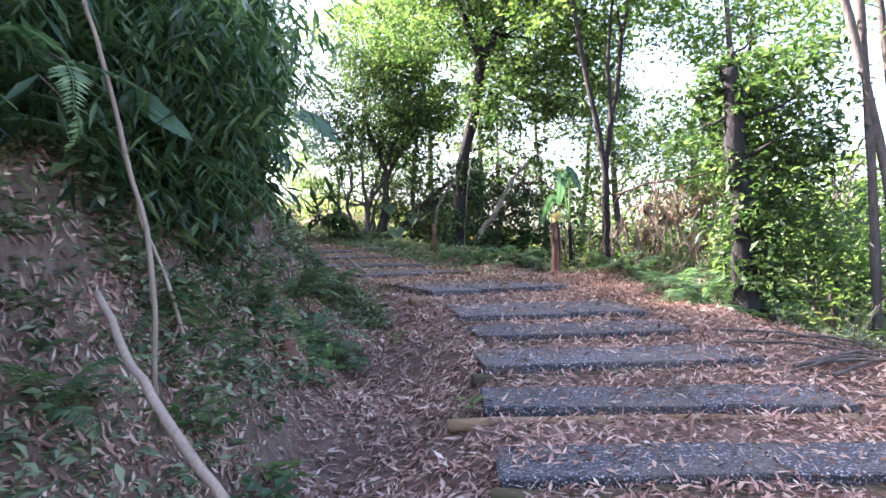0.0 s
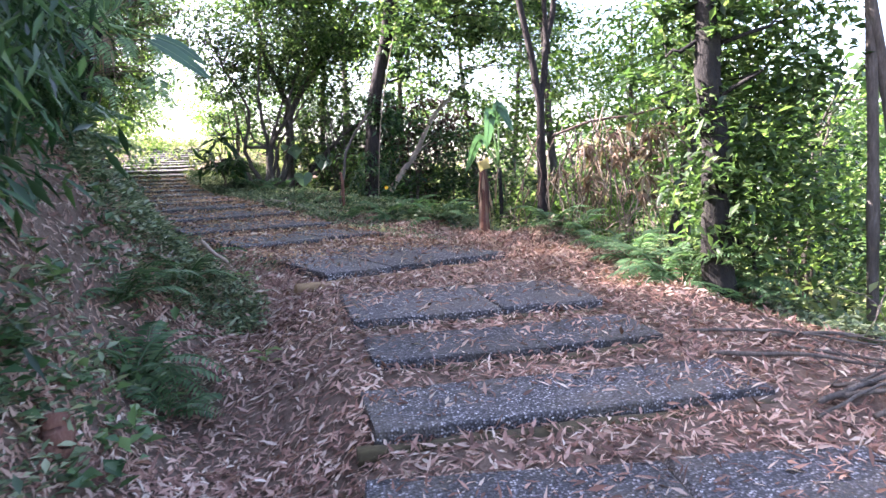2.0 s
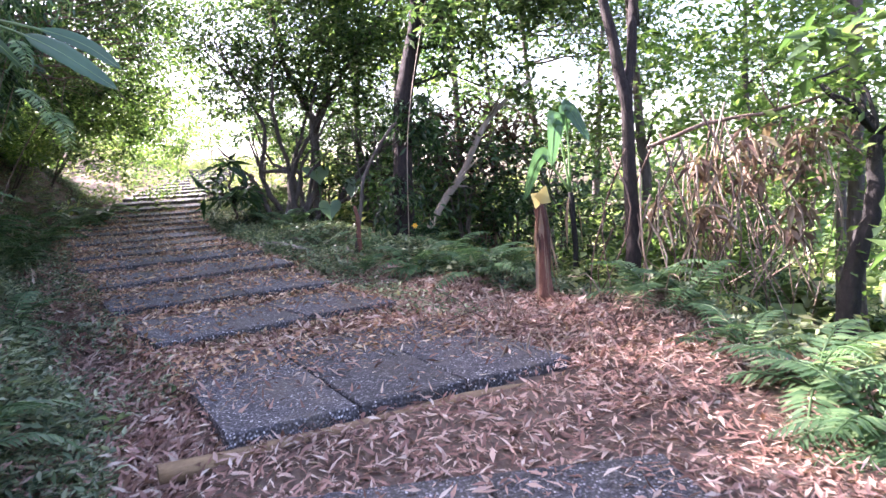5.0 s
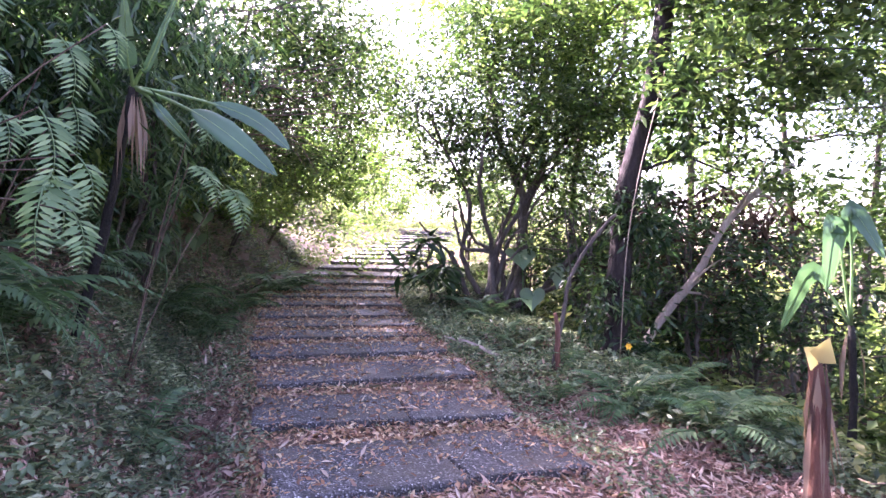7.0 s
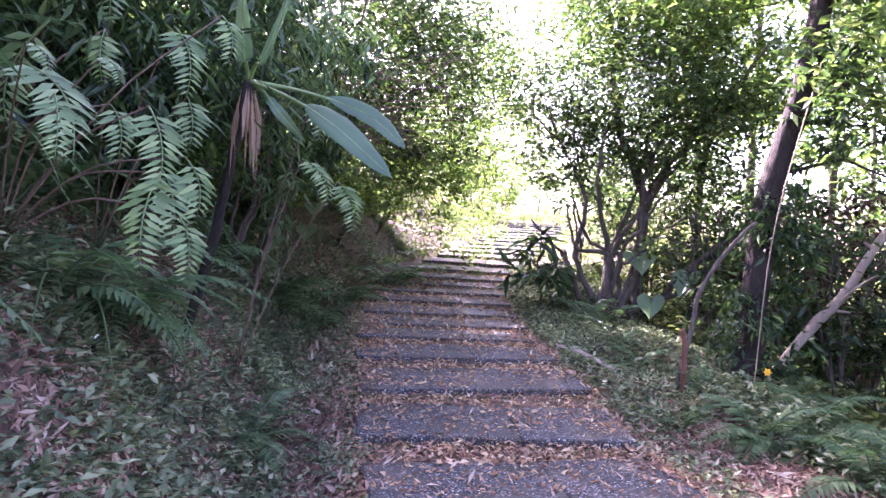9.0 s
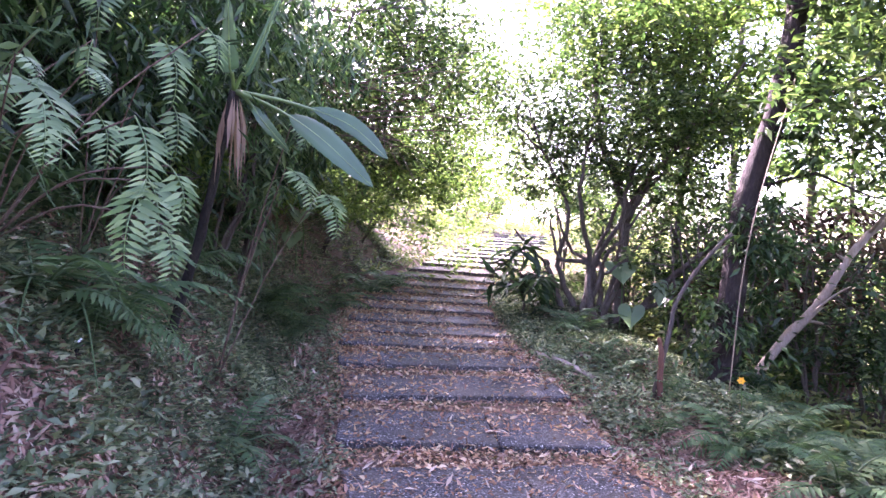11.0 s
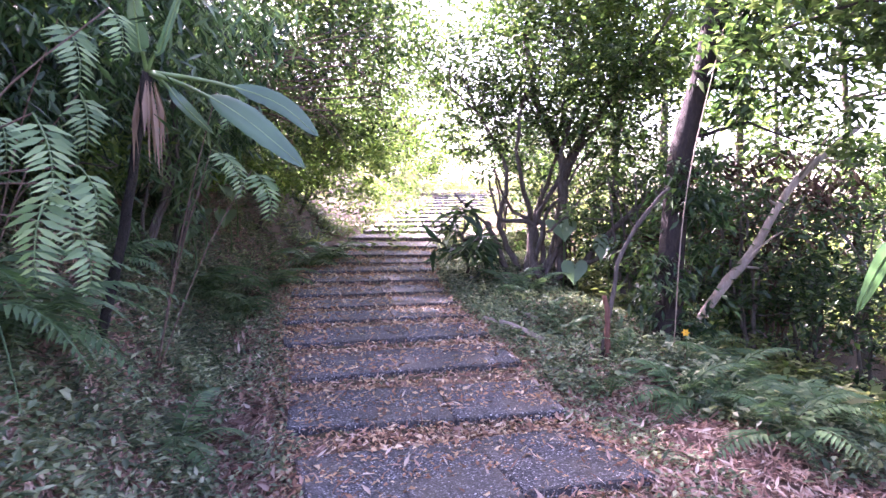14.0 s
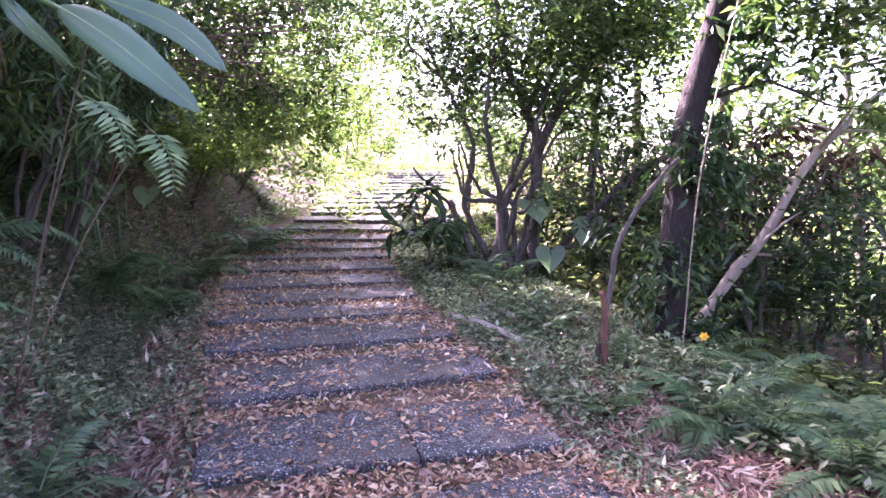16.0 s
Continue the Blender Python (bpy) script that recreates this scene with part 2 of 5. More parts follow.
def curve_pts(points, n=14, jitter=0.0):
    """Smooth polyline through control points."""
    p = np.asarray(points, float)
    t = np.linspace(0, len(p) - 1, n)
    q = np.concatenate([[2 * p[0] - p[1]], p, [2 * p[-1] - p[-2]]])
    i = np.minimum(t.astype(int), len(p) - 2)
    u = (t - i)[:, None]
    a, b, c, d = q[i], q[i + 1], q[i + 2], q[i + 3]
    out = 0.5 * (2 * b + (c - a) * u + (2 * a - 5 * b + 4 * c - d) * u**2 + (3 * b - a - 3 * c + d) * u**3)
    if jitter:
        out[1:-1] += rng.normal(scale=jitter, size=(n - 2, 3))
    return out


def leaves(pos, way, up, length, width, fold=0.25, droop=0.2, shape=0.42):
    """Folded pointed leaves, four triangles each: base, two shoulders, tip, with a raised rim."""
    pos, way, up = np.atleast_2d(pos), unit(np.atleast_2d(way)), np.atleast_2d(up)
    n = len(pos)
    length, width = np.broadcast_to(length, n)[:, None], np.broadcast_to(width, n)[:, None]
    side = unit(np.cross(way, up) + 1e-6)
    nor = np.cross(side, way)
    mid = pos + way * length * shape
    l = mid + side * width * 0.5 + nor * width * fold
    r = mid - side * width * 0.5 + nor * width * fold
    tip = pos + way * length - nor * length * droop
    v = np.stack([pos, l, tip, r, mid], 1).reshape(-1, 3)
    k = np.arange(n)[:, None] * 5
    f = np.stack([k + [0, 4, 1], k + [4, 2, 1], k + [0, 3, 4], k + [4, 3, 2]], 1).reshape(-1, 3)
    return v, f


def leaves2(pos, way, up, length, width, fold=0.3):
    """Small far leaves, two triangles each."""
    way = unit(way)
    n = len(pos)
    length, width = np.broadcast_to(length, n)[:, None], np.broadcast_to(width, n)[:, None]
    side = unit(np.cross(way, up) + 1e-6)
    nor = np.cross(side, way)
    mid = pos + way * length * 0.45
    v = np.stack([pos, mid + side * width * 0.5 + nor * width * fold, pos + way * length, mid - side * width * 0.5 + nor * width * fold], 1).reshape(-1, 3)
    k = np.arange(n)[:, None] * 4
    return v, np.stack([k + [0, 2, 1], k + [0, 3, 2]], 1).reshape(-1, 3)


def join(pieces):
    vs, fs, base = [], [], 0
    for v, f in pieces:
        vs.append(v)
        fs.append(f + base)
        base += len(v)
    return np.concatenate(vs), np.concatenate(fs)


def rand_dirs(n, flat=1.0):
    d = rng.normal(size=(n, 3))
    d[:, 2] *= flat
    return unit(d)


# ---- the lie of the land ----
# path centre: x, y, height
LINE = np.array([(-2.2, -14, -1.2), (-0.8, -6, -0.45), (0.0, -2, -0.05), (0.55, 0.3, 0.19), (0.95, 1.9, 0.37), (1.18, 3.2, 0.52), (1.18, 4.08, 0.60), (1.2, 4.92, 0.70),
                 (1.12, 5.58, 0.80), (1.03, 6.25, 0.88), (0.76, 7.85, 1.02), (0.1, 9.1, 1.12), (-0.78, 10.3, 1.25), (-1.23, 11.05, 1.36), (-1.65, 11.65, 1.45),
                 (-2.1, 12.35, 1.54), (-2.67, 13.4, 1.62), (-3.2, 14.4, 1.76), (-3.75, 15.9, 1.92), (-3.95, 17.2, 2.13), (-4.05, 18.6, 2.33), (-5.0, 24.9, 3.05), (-8.0, 31.0, 3.4), (-14, 45, 3.8)])
_f = curve_pts(LINE, 900)
_seg = np.linalg.norm(np.diff(_f[:, :2], axis=0), axis=1)
_S = np.concatenate([[0], np.cumsum(_seg)])
_T = unit(np.gradient(_f[:, :2], axis=0))
S_AT = lambda y: float(np.interp(y, _f[:, 1], _S))


def along(s, d=0.0):
    """Plan point, heading and path height at the length s, d to the right."""
    x, y, z = (np.interp(s, _S, _f[:, k]) for k in range(3))
    tx, ty = np.interp(s, _S, _T[:, 0]), np.interp(s, _S, _T[:, 1])
    return x + ty * d, y - tx * d, z, tx, ty


def nearest(x, y):
    x, y = np.atleast_1d(np.asarray(x, float)), np.atleast_1d(np.asarray(y, float))
    s, d, z = np.empty(len(x)), np.empty(len(x)), np.empty(len(x))
    for k in range(0, len(x), 4000):
        sl = slice(k, k + 4000)
        g = (x[sl, None] - _f[None, :, 0]) ** 2 + (y[sl, None] - _f[None, :, 1]) ** 2
        i = g.argmin(1)
        s[sl], z[sl] = _S[i], _f[i, 2]
        d[sl] = (x[sl] - _f[i, 0]) * _T[i, 1] - (y[sl] - _f[i, 1]) * _T[i, 0]
        far = np.sqrt(g.min(1))
        d[sl] = np.where(far > 6, np.sign(d[sl]) * far, d[sl])
    return s, d, z


HALF = 0.93


def profile(u, table):
    return np.interp(u, [a for a, _ in table], [b for _, b in table])


LEFT_1 = [(0, -0.02), (0.45, -0.2), (0.8, -0.22), (1.1, -0.1), (1.4, 0.4), (1.6, 0.8), (1.9, 1.35), (2.4, 1.85), (3, 2.4), (5, 3.6), (12, 6.5), (60, 14), (400, 22)]
LEFT_2 = [(0, -0.02), (0.3, -0.12), (0.55, -0.12), (0.85, 0.2), (1.2, 0.75), (1.6, 1.35), (2.2, 2.1), (3, 2.9), (5, 4.3), (12, 6.5), (60, 13), (400, 22)]
LEFT_3 = [(0, -0.01), (0.6, 0.08), (1.5, 0.4), (3, 0.9), (6, 1.3), (12, 1.8), (60, 5), (400, 20)]
RIGHT_1 = [(0, -0.01), (0.7, -0.03), (1.3, -0.14), (2.2, -0.5), (4, -1.4), (8, -3.4), (20, -8), (60, -13), (400, -15)]
RIGHT_2 = [(0, -0.01), (0.35, -0.01), (0.7, 0.02), (1.1, 0.07), (1.4, 0.03), (1.8, -0.3), (2.6, -0.5), (4, -1.1), (8, -3.2), (20, -8), (60, -13), (400, -15)]
RIGHT_3 = [(0, 0.0), (1, 0.06), (2.5, 0.0), (5, -0.8), (10, -3), (20, -7), (60, -13), (400, -15)]


def height(x, y):
    s, d, z = nearest(x, y)
    s1, s2, s3, s4 = S_AT(6.8), S_AT(9.0), S_AT(15.5), S_AT(19.5)
    a = np.clip((s - s1) / (s2 - s1), 0, 1)
    b = np.clip((s - s3) / (s4 - s3), 0, 1)
    u = np.abs(d) - HALF
    left = (1 - a) * profile(u, LEFT_1) + a * profile(u, LEFT_2)
    left = (1 - b) * left + b * profile(u, LEFT_3)
    right = (1 - a) * profile(u, RIGHT_1) + a * profile(u, RIGHT_2)
    right = (1 - b) * right + b * profile(u, RIGHT_3)
    h = np.where(d < 0, left, right)
    h = np.where(u < 0, -0.01, h)
    x, y = np.atleast_1d(x), np.atleast_1d(y)
    rough = np.clip(u, 0, 1.5)
    h = h + rough * 0.05 * (np.sin(x * 3.1 + 1.7 * np.sin(y * 2.3)) + np.sin(y * 4.3 + 2.1 * np.sin(x * 1.9 + 1)))
    h = h + 0.012 * np.sin(x * 9 + 2 * np.sin(y * 7)) * np.sin(y * 11 + np.sin(x * 5))
    return z + h


def ground_at(x, y):
    return float(height(np.array([x]), np.array([y]))[0])


def sheet():
    xs = np.concatenate([np.linspace(-400, -40, 13)[:-1], np.linspace(-40, -9, 25)[:-1], np.arange(-9, 8, 0.1), np.linspace(8, 40, 28), np.linspace(40, 400, 13)[1:]])
    ys = np.concatenate([np.linspace(-400, -30, 10)[:-1], np.linspace(-30, -2, 20)[:-1], np.arange(-2, 26, 0.1), np.linspace(26, 60, 24), np.linspace(60, 420, 13)[1:]])
    gx, gy = np.meshgrid(xs, ys)
    v = np.stack([gx.ravel(), gy.ravel(), height(gx.ravel(), gy.ravel())], 1)
    nx, ny = len(xs), len(ys)
    i, j = np.meshgrid(np.arange(ny - 1), np.arange(nx - 1), indexing="ij")
    k = (i * nx + j).ravel()
    return mesh_np("ground", v, np.stack([k, k + 1, k + nx + 1, k + nx], 1), M_SOIL, True)


ground = tagged(new("ground", sheet()), "brown forest soil sloping across the hillside", "ground", kind="structure")

# ---- stepped path ----
steps = thing("path", (0, 0, 0), "stepped hill path of pebble concrete slabs bedded in soil", "path", kind="structure")


def slab_mesh(w, d, h, seed):
    """Slab with worn, slightly uneven edges."""
    bm = bmesh.new()
    bmesh.ops.create_cube(bm, size=1)
    bmesh.ops.scale(bm, vec=(w, d, h), verts=bm.verts)
    bmesh.ops.bevel(bm, geom=[e for e in bm.edges], offset=0.009, segments=1, affect="EDGES")
    r = random.Random(seed)
    for v in bm.verts:
        v.co += Vector((r.uniform(-0.006, 0.006), r.uniform(-0.006, 0.006), r.uniform(-0.004, 0.004)))
    me = bpy.data.meshes.new("slab")
    bm.to_mesh(me)
    bm.free()
    me.materials.append(M_SLAB)
    return me


# front edges along the path by the y of the centre line, slab depth, full width
ROWS = [(-3.2, 0.36, 1.9), (-2.45, 0.36, 1.9), (-1.7, 0.36, 1.9), (-0.95, 0.36, 1.9), (-0.2, 0.36, 1.9), (0.55, 0.36, 1.9), (1.35, 0.36, 1.9), (2.25, 0.36, 1.9), (3.2, 0.38, 2.0),
        (4.07, 0.42, 1.95), (4.9, 0.45, 1.9), (5.63, 0.45, 1.65), (6.33, 0.78, 1.65)]
FRONTS = [(S_AT(y), d, w) for y, d, w in ROWS]
FRONTS.append((S_AT(7.88), 1.38, 1.85))
FAR = [S_AT(y) for y in (9.45, 10.3, 11.08, 11.75, 12.35, 12.95)]
while FAR[-1] < S_AT(24.5):
    FAR.append(FAR[-1] + 0.64)
FRONTS += [(a, (b - a) * 0.74, 1.8) for a, b in zip(FAR, FAR[1:])]
SLABS = []
for k, (s, depth, width) in enumerate(FRONTS):
    cuts = [(-0.5, 0.5)] if k % 3 == 1 else [(-0.5, 0.08), (0.08, 0.5)]
    if depth > 1.0:
        cuts = [(-0.5, -0.17), (-0.17, 0.14), (0.14, 0.5)]
    x, y, z, tx, ty = (float(q) for q in along(s + depth / 2))
    z0 = float(along(s)[2])
    z1 = float(along(s + depth)[2])
    yaw = math.degrees(math.atan2(-tx, ty))
    SLABS.append((s, depth, width))
    for a, b in cuts:
        w = (b - a) * width - 0.008
        off = (a + b) / 2 * width
        ob = part("slab", slab_mesh(w, depth, 0.09, k * 7 + int(off * 10)), steps)
        c, sn = math.cos(radians(yaw)), math.sin(radians(yaw))
        ob.matrix_basis = pose(x + c * off, y + sn * off, (z0 + z1) / 2 + (-0.010 if k < 15 else -0.016), math.degrees(math.atan2(z1 - z0, depth)) * 0.55 + random.uniform(-0.5, 0.5), random.uniform(-0.6, 0.6), yaw + random.uniform(-0.5, 0.5))
    # timber under the front edge; the darker one also paints the shadow line
    if k < 20:
        wl = width * random.uniform(0.98, 1.12) if k < 14 else width * 0.94
        xs = np.linspace(-wl / 2 - (0.1 if k in (9, 13) else 0), wl / 2 - (0.1 if k < 13 else -0.1), 9)
        pts = np.stack([xs, rng.normal(scale=0.006, size=9), rng.normal(scale=0.004, size=9)], 1)
        ob = part("timber_riser", tubes_mesh("timber_riser", [tube(pts, 0.042, 8, 0.14)], M_TIMBER if k in (9, 13) else M_TIMBER_OLD), steps, "weathered round timber holding the step")
        fx, fy, fz, _, _ = (float(q) for q in along(s - 0.035))
        ob.matrix_basis = pose(fx, fy, fz - 0.035, 0, 0, yaw)

# ---- leaf litter and ground cover ----


def scatter(n, s0, s1, d0, d1):
    s = rng.uniform(s0, s1, n)
    d = rng.uniform(d0, d1, n)
    x, y, z, _, _ = along(s, d)
    return s, d, np.asarray(x), np.asarray(y)


def on_slab(s, d):
    """True where the point lies on a slab, and the lift above the soil there."""
    hit = np.zeros(len(s), bool)
    for s0, dep, w in SLABS:
        hit |= (s > s0) & (s < s0 + dep) & (np.abs(d) < w / 2)
    return hit


def flat_leaves(x, y, lift, length, width, tilt=0.35):
    n = len(x)
    z = height(x, y) + lift
    e = 0.06
    gx = (height(x + e, y) - height(x - e, y)) / (2 * e)
    gy = (height(x, y + e) - height(x, y - e)) / (2 * e)
    up = unit(np.stack([-gx, -gy, np.ones(n)], 1) + rng.normal(scale=tilt, size=(n, 3)))
    way = unit(np.cross(up, rand_dirs(n)))
    return leaves(np.stack([x, y, z], 1), way, up, length, width, 0.25, rng.normal(scale=0.12, size=(n, 1)))


def litter(name, n, s0, s1, d0, d1, keep_slab, mat, label, lo=0.05, hi=0.16, fade=0.0, wide=0.2):
    s, d, x, y = scatter(n, s0, s1, d0, d1)
    slab = on_slab(s, d)
    keep = ~slab | (rng.random(n) < keep_slab + 0.4 * np.clip((np.abs(d) - 0.55) / 0.4, 0, 1))
    patch = 0.5 + 0.5 * np.sin(x * 2.7 + 1.3 * np.sin(y * 1.9)) * np.sin(y * 3.3 + np.sin(x * 2.1))
    keep &= rng.random(n) > fade * patch
    x, y, slab = x[keep], y[keep], slab[keep]
    m = len(x)
    ln = rng.uniform(lo, hi, m)
    v, f = flat_leaves(x, y, np.where(slab, 0.046, rng.uniform(0.004, 0.03, m)), ln, ln * rng.uniform(wide * 0.6, wide * 1.5, m))
    return tagged(new(name, mesh_np(name, v, f, mat)), label, "leaf litter", kind="stuff")


litter("leaf_litter", 82000, S_AT(1.0), S_AT(9.5), -2.6, 2.4, 0.27, M_DRY, "curled pinkish brown dead leaves covering soil and gully", 0.03, 0.09)
litter("leaf_litter", 9000, S_AT(-3.0), S_AT(1.0), -2.4, 2.0, 0.2, M_DRY, "curled brown dead leaves covering the soil", 0.06, 0.15)
litter("leaf_litter", 46000, S_AT(8.6), S_AT(16.5), -1.05, 1.0, 0.33, M_ORANGE, "orange and yellow fallen leaves lying on the steps", 0.018, 0.06, 0.55, 0.4)
litter("leaf_litter", 46000, S_AT(8.0), S_AT(16.0), -3.4, 2.2, 0.12, M_DRY, "brown dead leaves on the shaded bank", 0.03, 0.1, 0.3)
litter("leaf_litter", 24000, S_AT(7.5), S_AT(13.5), 0.85, 2.5, 0.1, M_DRY, "pinkish brown dead leaves along the path's outer edge", 0.03, 0.1)
litter("leaf_litter", 30000, S_AT(7.0), S_AT(14.0), -3.5, -1.0, 0.1, M_DRY, "pinkish brown dead leaves among herbs on the bank", 0.04, 0.12)
litter("leaf_litter", 22000, S_AT(1.0), S_AT(10.0), -3.6, -2.0, 0.1, M_DRY, "brown dead leaves caught on the steep bank", 0.025, 0.08, 0.75)


def herbs(name, n, s0, s1, d0, d1, mat, label, lo=0.03, hi=0.08, tall=0.14, patchy=0.6, wide=0.45):
    """Low sprigs: each a short stem with leaves round it."""
    s, d, x, y = scatter(n, s0, s1, d0, d1)
    patch = 0.5 + 0.5 * np.sin(x * 1.9 + 1.1 * np.sin(y * 2.3 + 1)) * np.sin(y * 2.1 + 1.7 * np.sin(x * 1.3))
    keep = (rng.random(n) > patchy * patch) & ~(on_slab(s, d))
    x, y = x[keep], y[keep]
    m = len(x)
    base = np.stack([x, y, height(x, y)], 1)
    k = 6
    stem_h = rng.uniform(0.25, 1.0, (m, 1)) * tall
    pos = np.repeat(base, k, 0)
    pos[:, 2] += (stem_h * rng.uniform(0.2, 1.0, (m, k))).ravel()
    pos[:, :2] += rng.normal(scale=0.035, size=(m * k, 2))
    way = rand_dirs(m * k, 0.3)
    way[:, 2] += 0.15
    ln = rng.uniform(lo, hi, m * k)
    v, f = leaves2(pos, way, np.array([0, 0, 1.0]) + rng.normal(scale=0.3, size=(m * k, 3)), ln, ln * wide)
    return tagged(new(name, mesh_np(name, v, f, mat)), label, "undergrowth", kind="stuff")


herbs("undergrowth", 17000, S_AT(7.2), S_AT(14.5), -3.3, -1.3, M_HERB, "matted grey-green creeping herbs on the bank", 0.03, 0.08, 0.08, 0.8, 0.35)
herbs("undergrowth", 1500, S_AT(8.6), S_AT(16), -1.25, -0.86, M_HERB, "green tufts along the inner edge of the steps", 0.025, 0.06, 0.09, 0.9)
herbs("undergrowth", 1500, S_AT(9.0), S_AT(17), 0.84, 1.3, M_HERB, "green tufts along the outer edge of the steps", 0.025, 0.06, 0.08, 0.8)
herbs("undergrowth", 500, S_AT(8.9), S_AT(15), -0.9, 0.9, M_HERB, "tiny green weeds in the joints between steps", 0.015, 0.035, 0.05, 0.9)
herbs("undergrowth", 11000, S_AT(8.3), S_AT(18), -3.4, -1.42, M_HERB, "low grey-green herbs covering the shaded bank")
herbs("undergrowth", 12000, S_AT(10.6), S_AT(17), 0.95, 3.4, M_HERB, "low green herbs edging the path", 0.03, 0.07, 0.12, 0.5)
herbs("undergrowth", 3200, S_AT(1.0), S_AT(8.5), -3.5, -2.05, M_HERB, "scattered green herbs on the leaf-covered bank", 0.04, 0.09, 0.14, 0.95)
herbs("undergrowth", 2200, S_AT(1.2), S_AT(4.6), -3.5, -2.15, M_HERB, "small green herbs rooted in the steep soil", 0.03, 0.075, 0.12, 0.5)
herbs("undergrowth", 420, S_AT(1.2), S_AT(7.5), -3.4, -1.9, M_FERN, "broad-leaved green seedlings on the bank", 0.05, 0.12, 0.16, 0.7, 0.6)
herbs("undergrowth", 2200, S_AT(5.5), S_AT(10), 2.1, 3.6, M_HERB, "green herbs along the path's outer edge", 0.04, 0.09, 0.16, 0.8)
herbs("undergrowth", 2600, S_AT(9.2), S_AT(11.2), 1.7, 4.0, M_HERB, "green herbs round the broken stump", 0.04, 0.09, 0.2, 0.5)
herbs("undergrowth", 9000, S_AT(1.0), S_AT(22), 2.6, 9, M_GRASS, "sunlit green brush on the falling slope", 0.06, 0.16, 0.5, 0.4)
herbs("undergrowth", 10000, S_AT(16), S_AT(44), -9, 9, M_GRASS, "bright sunlit grass by the far path", 0.08, 0.22, 0.4, 0.3, 0.22)
herbs("undergrowth", 9000, S_AT(-6), S_AT(40), 8, 45, M_GRASS, "green scrub on the far slope", 0.3, 0.9, 1.6, 0.3)

# ---- ferns ----


def frond_mesh(length, pairs, pinna, mat, sag=0.55, wide=0.24):
    """A fern frond: a bent rib with pairs of leaflets, rising from the base along +x."""
    t = np.linspace(0, 1, pairs + 3)
    rib = np.stack([length * (t - 0.18 * t**2), 0.02 * length * np.sin(3 * t), length * (0.62 * t - sag * t**2 * 1.3)], 1)
    vt, ft, caps = tube(rib, np.linspace(0.006, 0.0015, len(rib)) * (0.6 + length), 4)
    pos, way, up, ln = [], [], [], []
    d = unit(np.gradient(rib, axis=0))
    for k in range(2, pairs + 2):
        u = t[k]
        size = pinna * min(1.0, 0.45 + 2.2 * u) * (1.06 - u) ** 0.6
        for side in (-1, 1):
            pos.append(rib[k])
            way.append(np.array([0, side, -0.12]) + d[k] * 0.45 + rng.normal(scale=0.07, size=3))
            up.append([0.1, 0, 1])
            ln.append(size * rng.uniform(0.88, 1.1))
    ln = np.array(ln)
    v, f = leaves(np.array(pos), np.array(way), np.array(up, float), ln, ln * wide, 0.12, 0.14, 0.35)
    quads = np.concatenate([ft[:, [0, 1, 2]], ft[:, [0, 2, 3]]])
    v, f = join([(vt, np.concatenate([quads, np.array(caps)])), (v, f)])
    return mesh_np("frond", v, f, mat)


def fern(label, n, length, pairs, pinna, mat, category="fern", sag=0.55, wide=0.24):
    root = thing("fern", (0, 0, -60), label, category, "ferns by the path")
    meshes = [frond_mesh(length * q, pairs, pinna * q, mat, sag, wide) for q in (1.0, 0.85, 1.1)]
    for k in range(n):
        ob = part("frond", meshes[k % 3], root)
        ob.matrix_basis = pose(0, 0, 0, random.uniform(-8, 8), random.uniform(-35, 12), 360 * k / n + random.uniform(-16, 16))
    return root


FERN_S = fern("small feathery green fern with arching fronds", 9, 0.42, 15, 0.11, M_FERN)
FERN_M = fern("feathery green fern with long arching fronds", 10, 0.66, 18, 0.16, M_FERN)
FERN_D = fern("dense dark green fern on the bank", 11, 0.8, 18, 0.2, M_FERN, sag=0.75)
used = set()


def plant(root, x, y, turn=None, lean=(0, 0), dz=0.0):
    m = pose(x, y, ground_at(x, y) + dz, lean[0], lean[1], random.uniform(0, 360) if turn is None else turn)
    if root.name in used:
        return copy_thing(root, m)
    used.add(root.name)
    root.matrix_basis = m
    return root


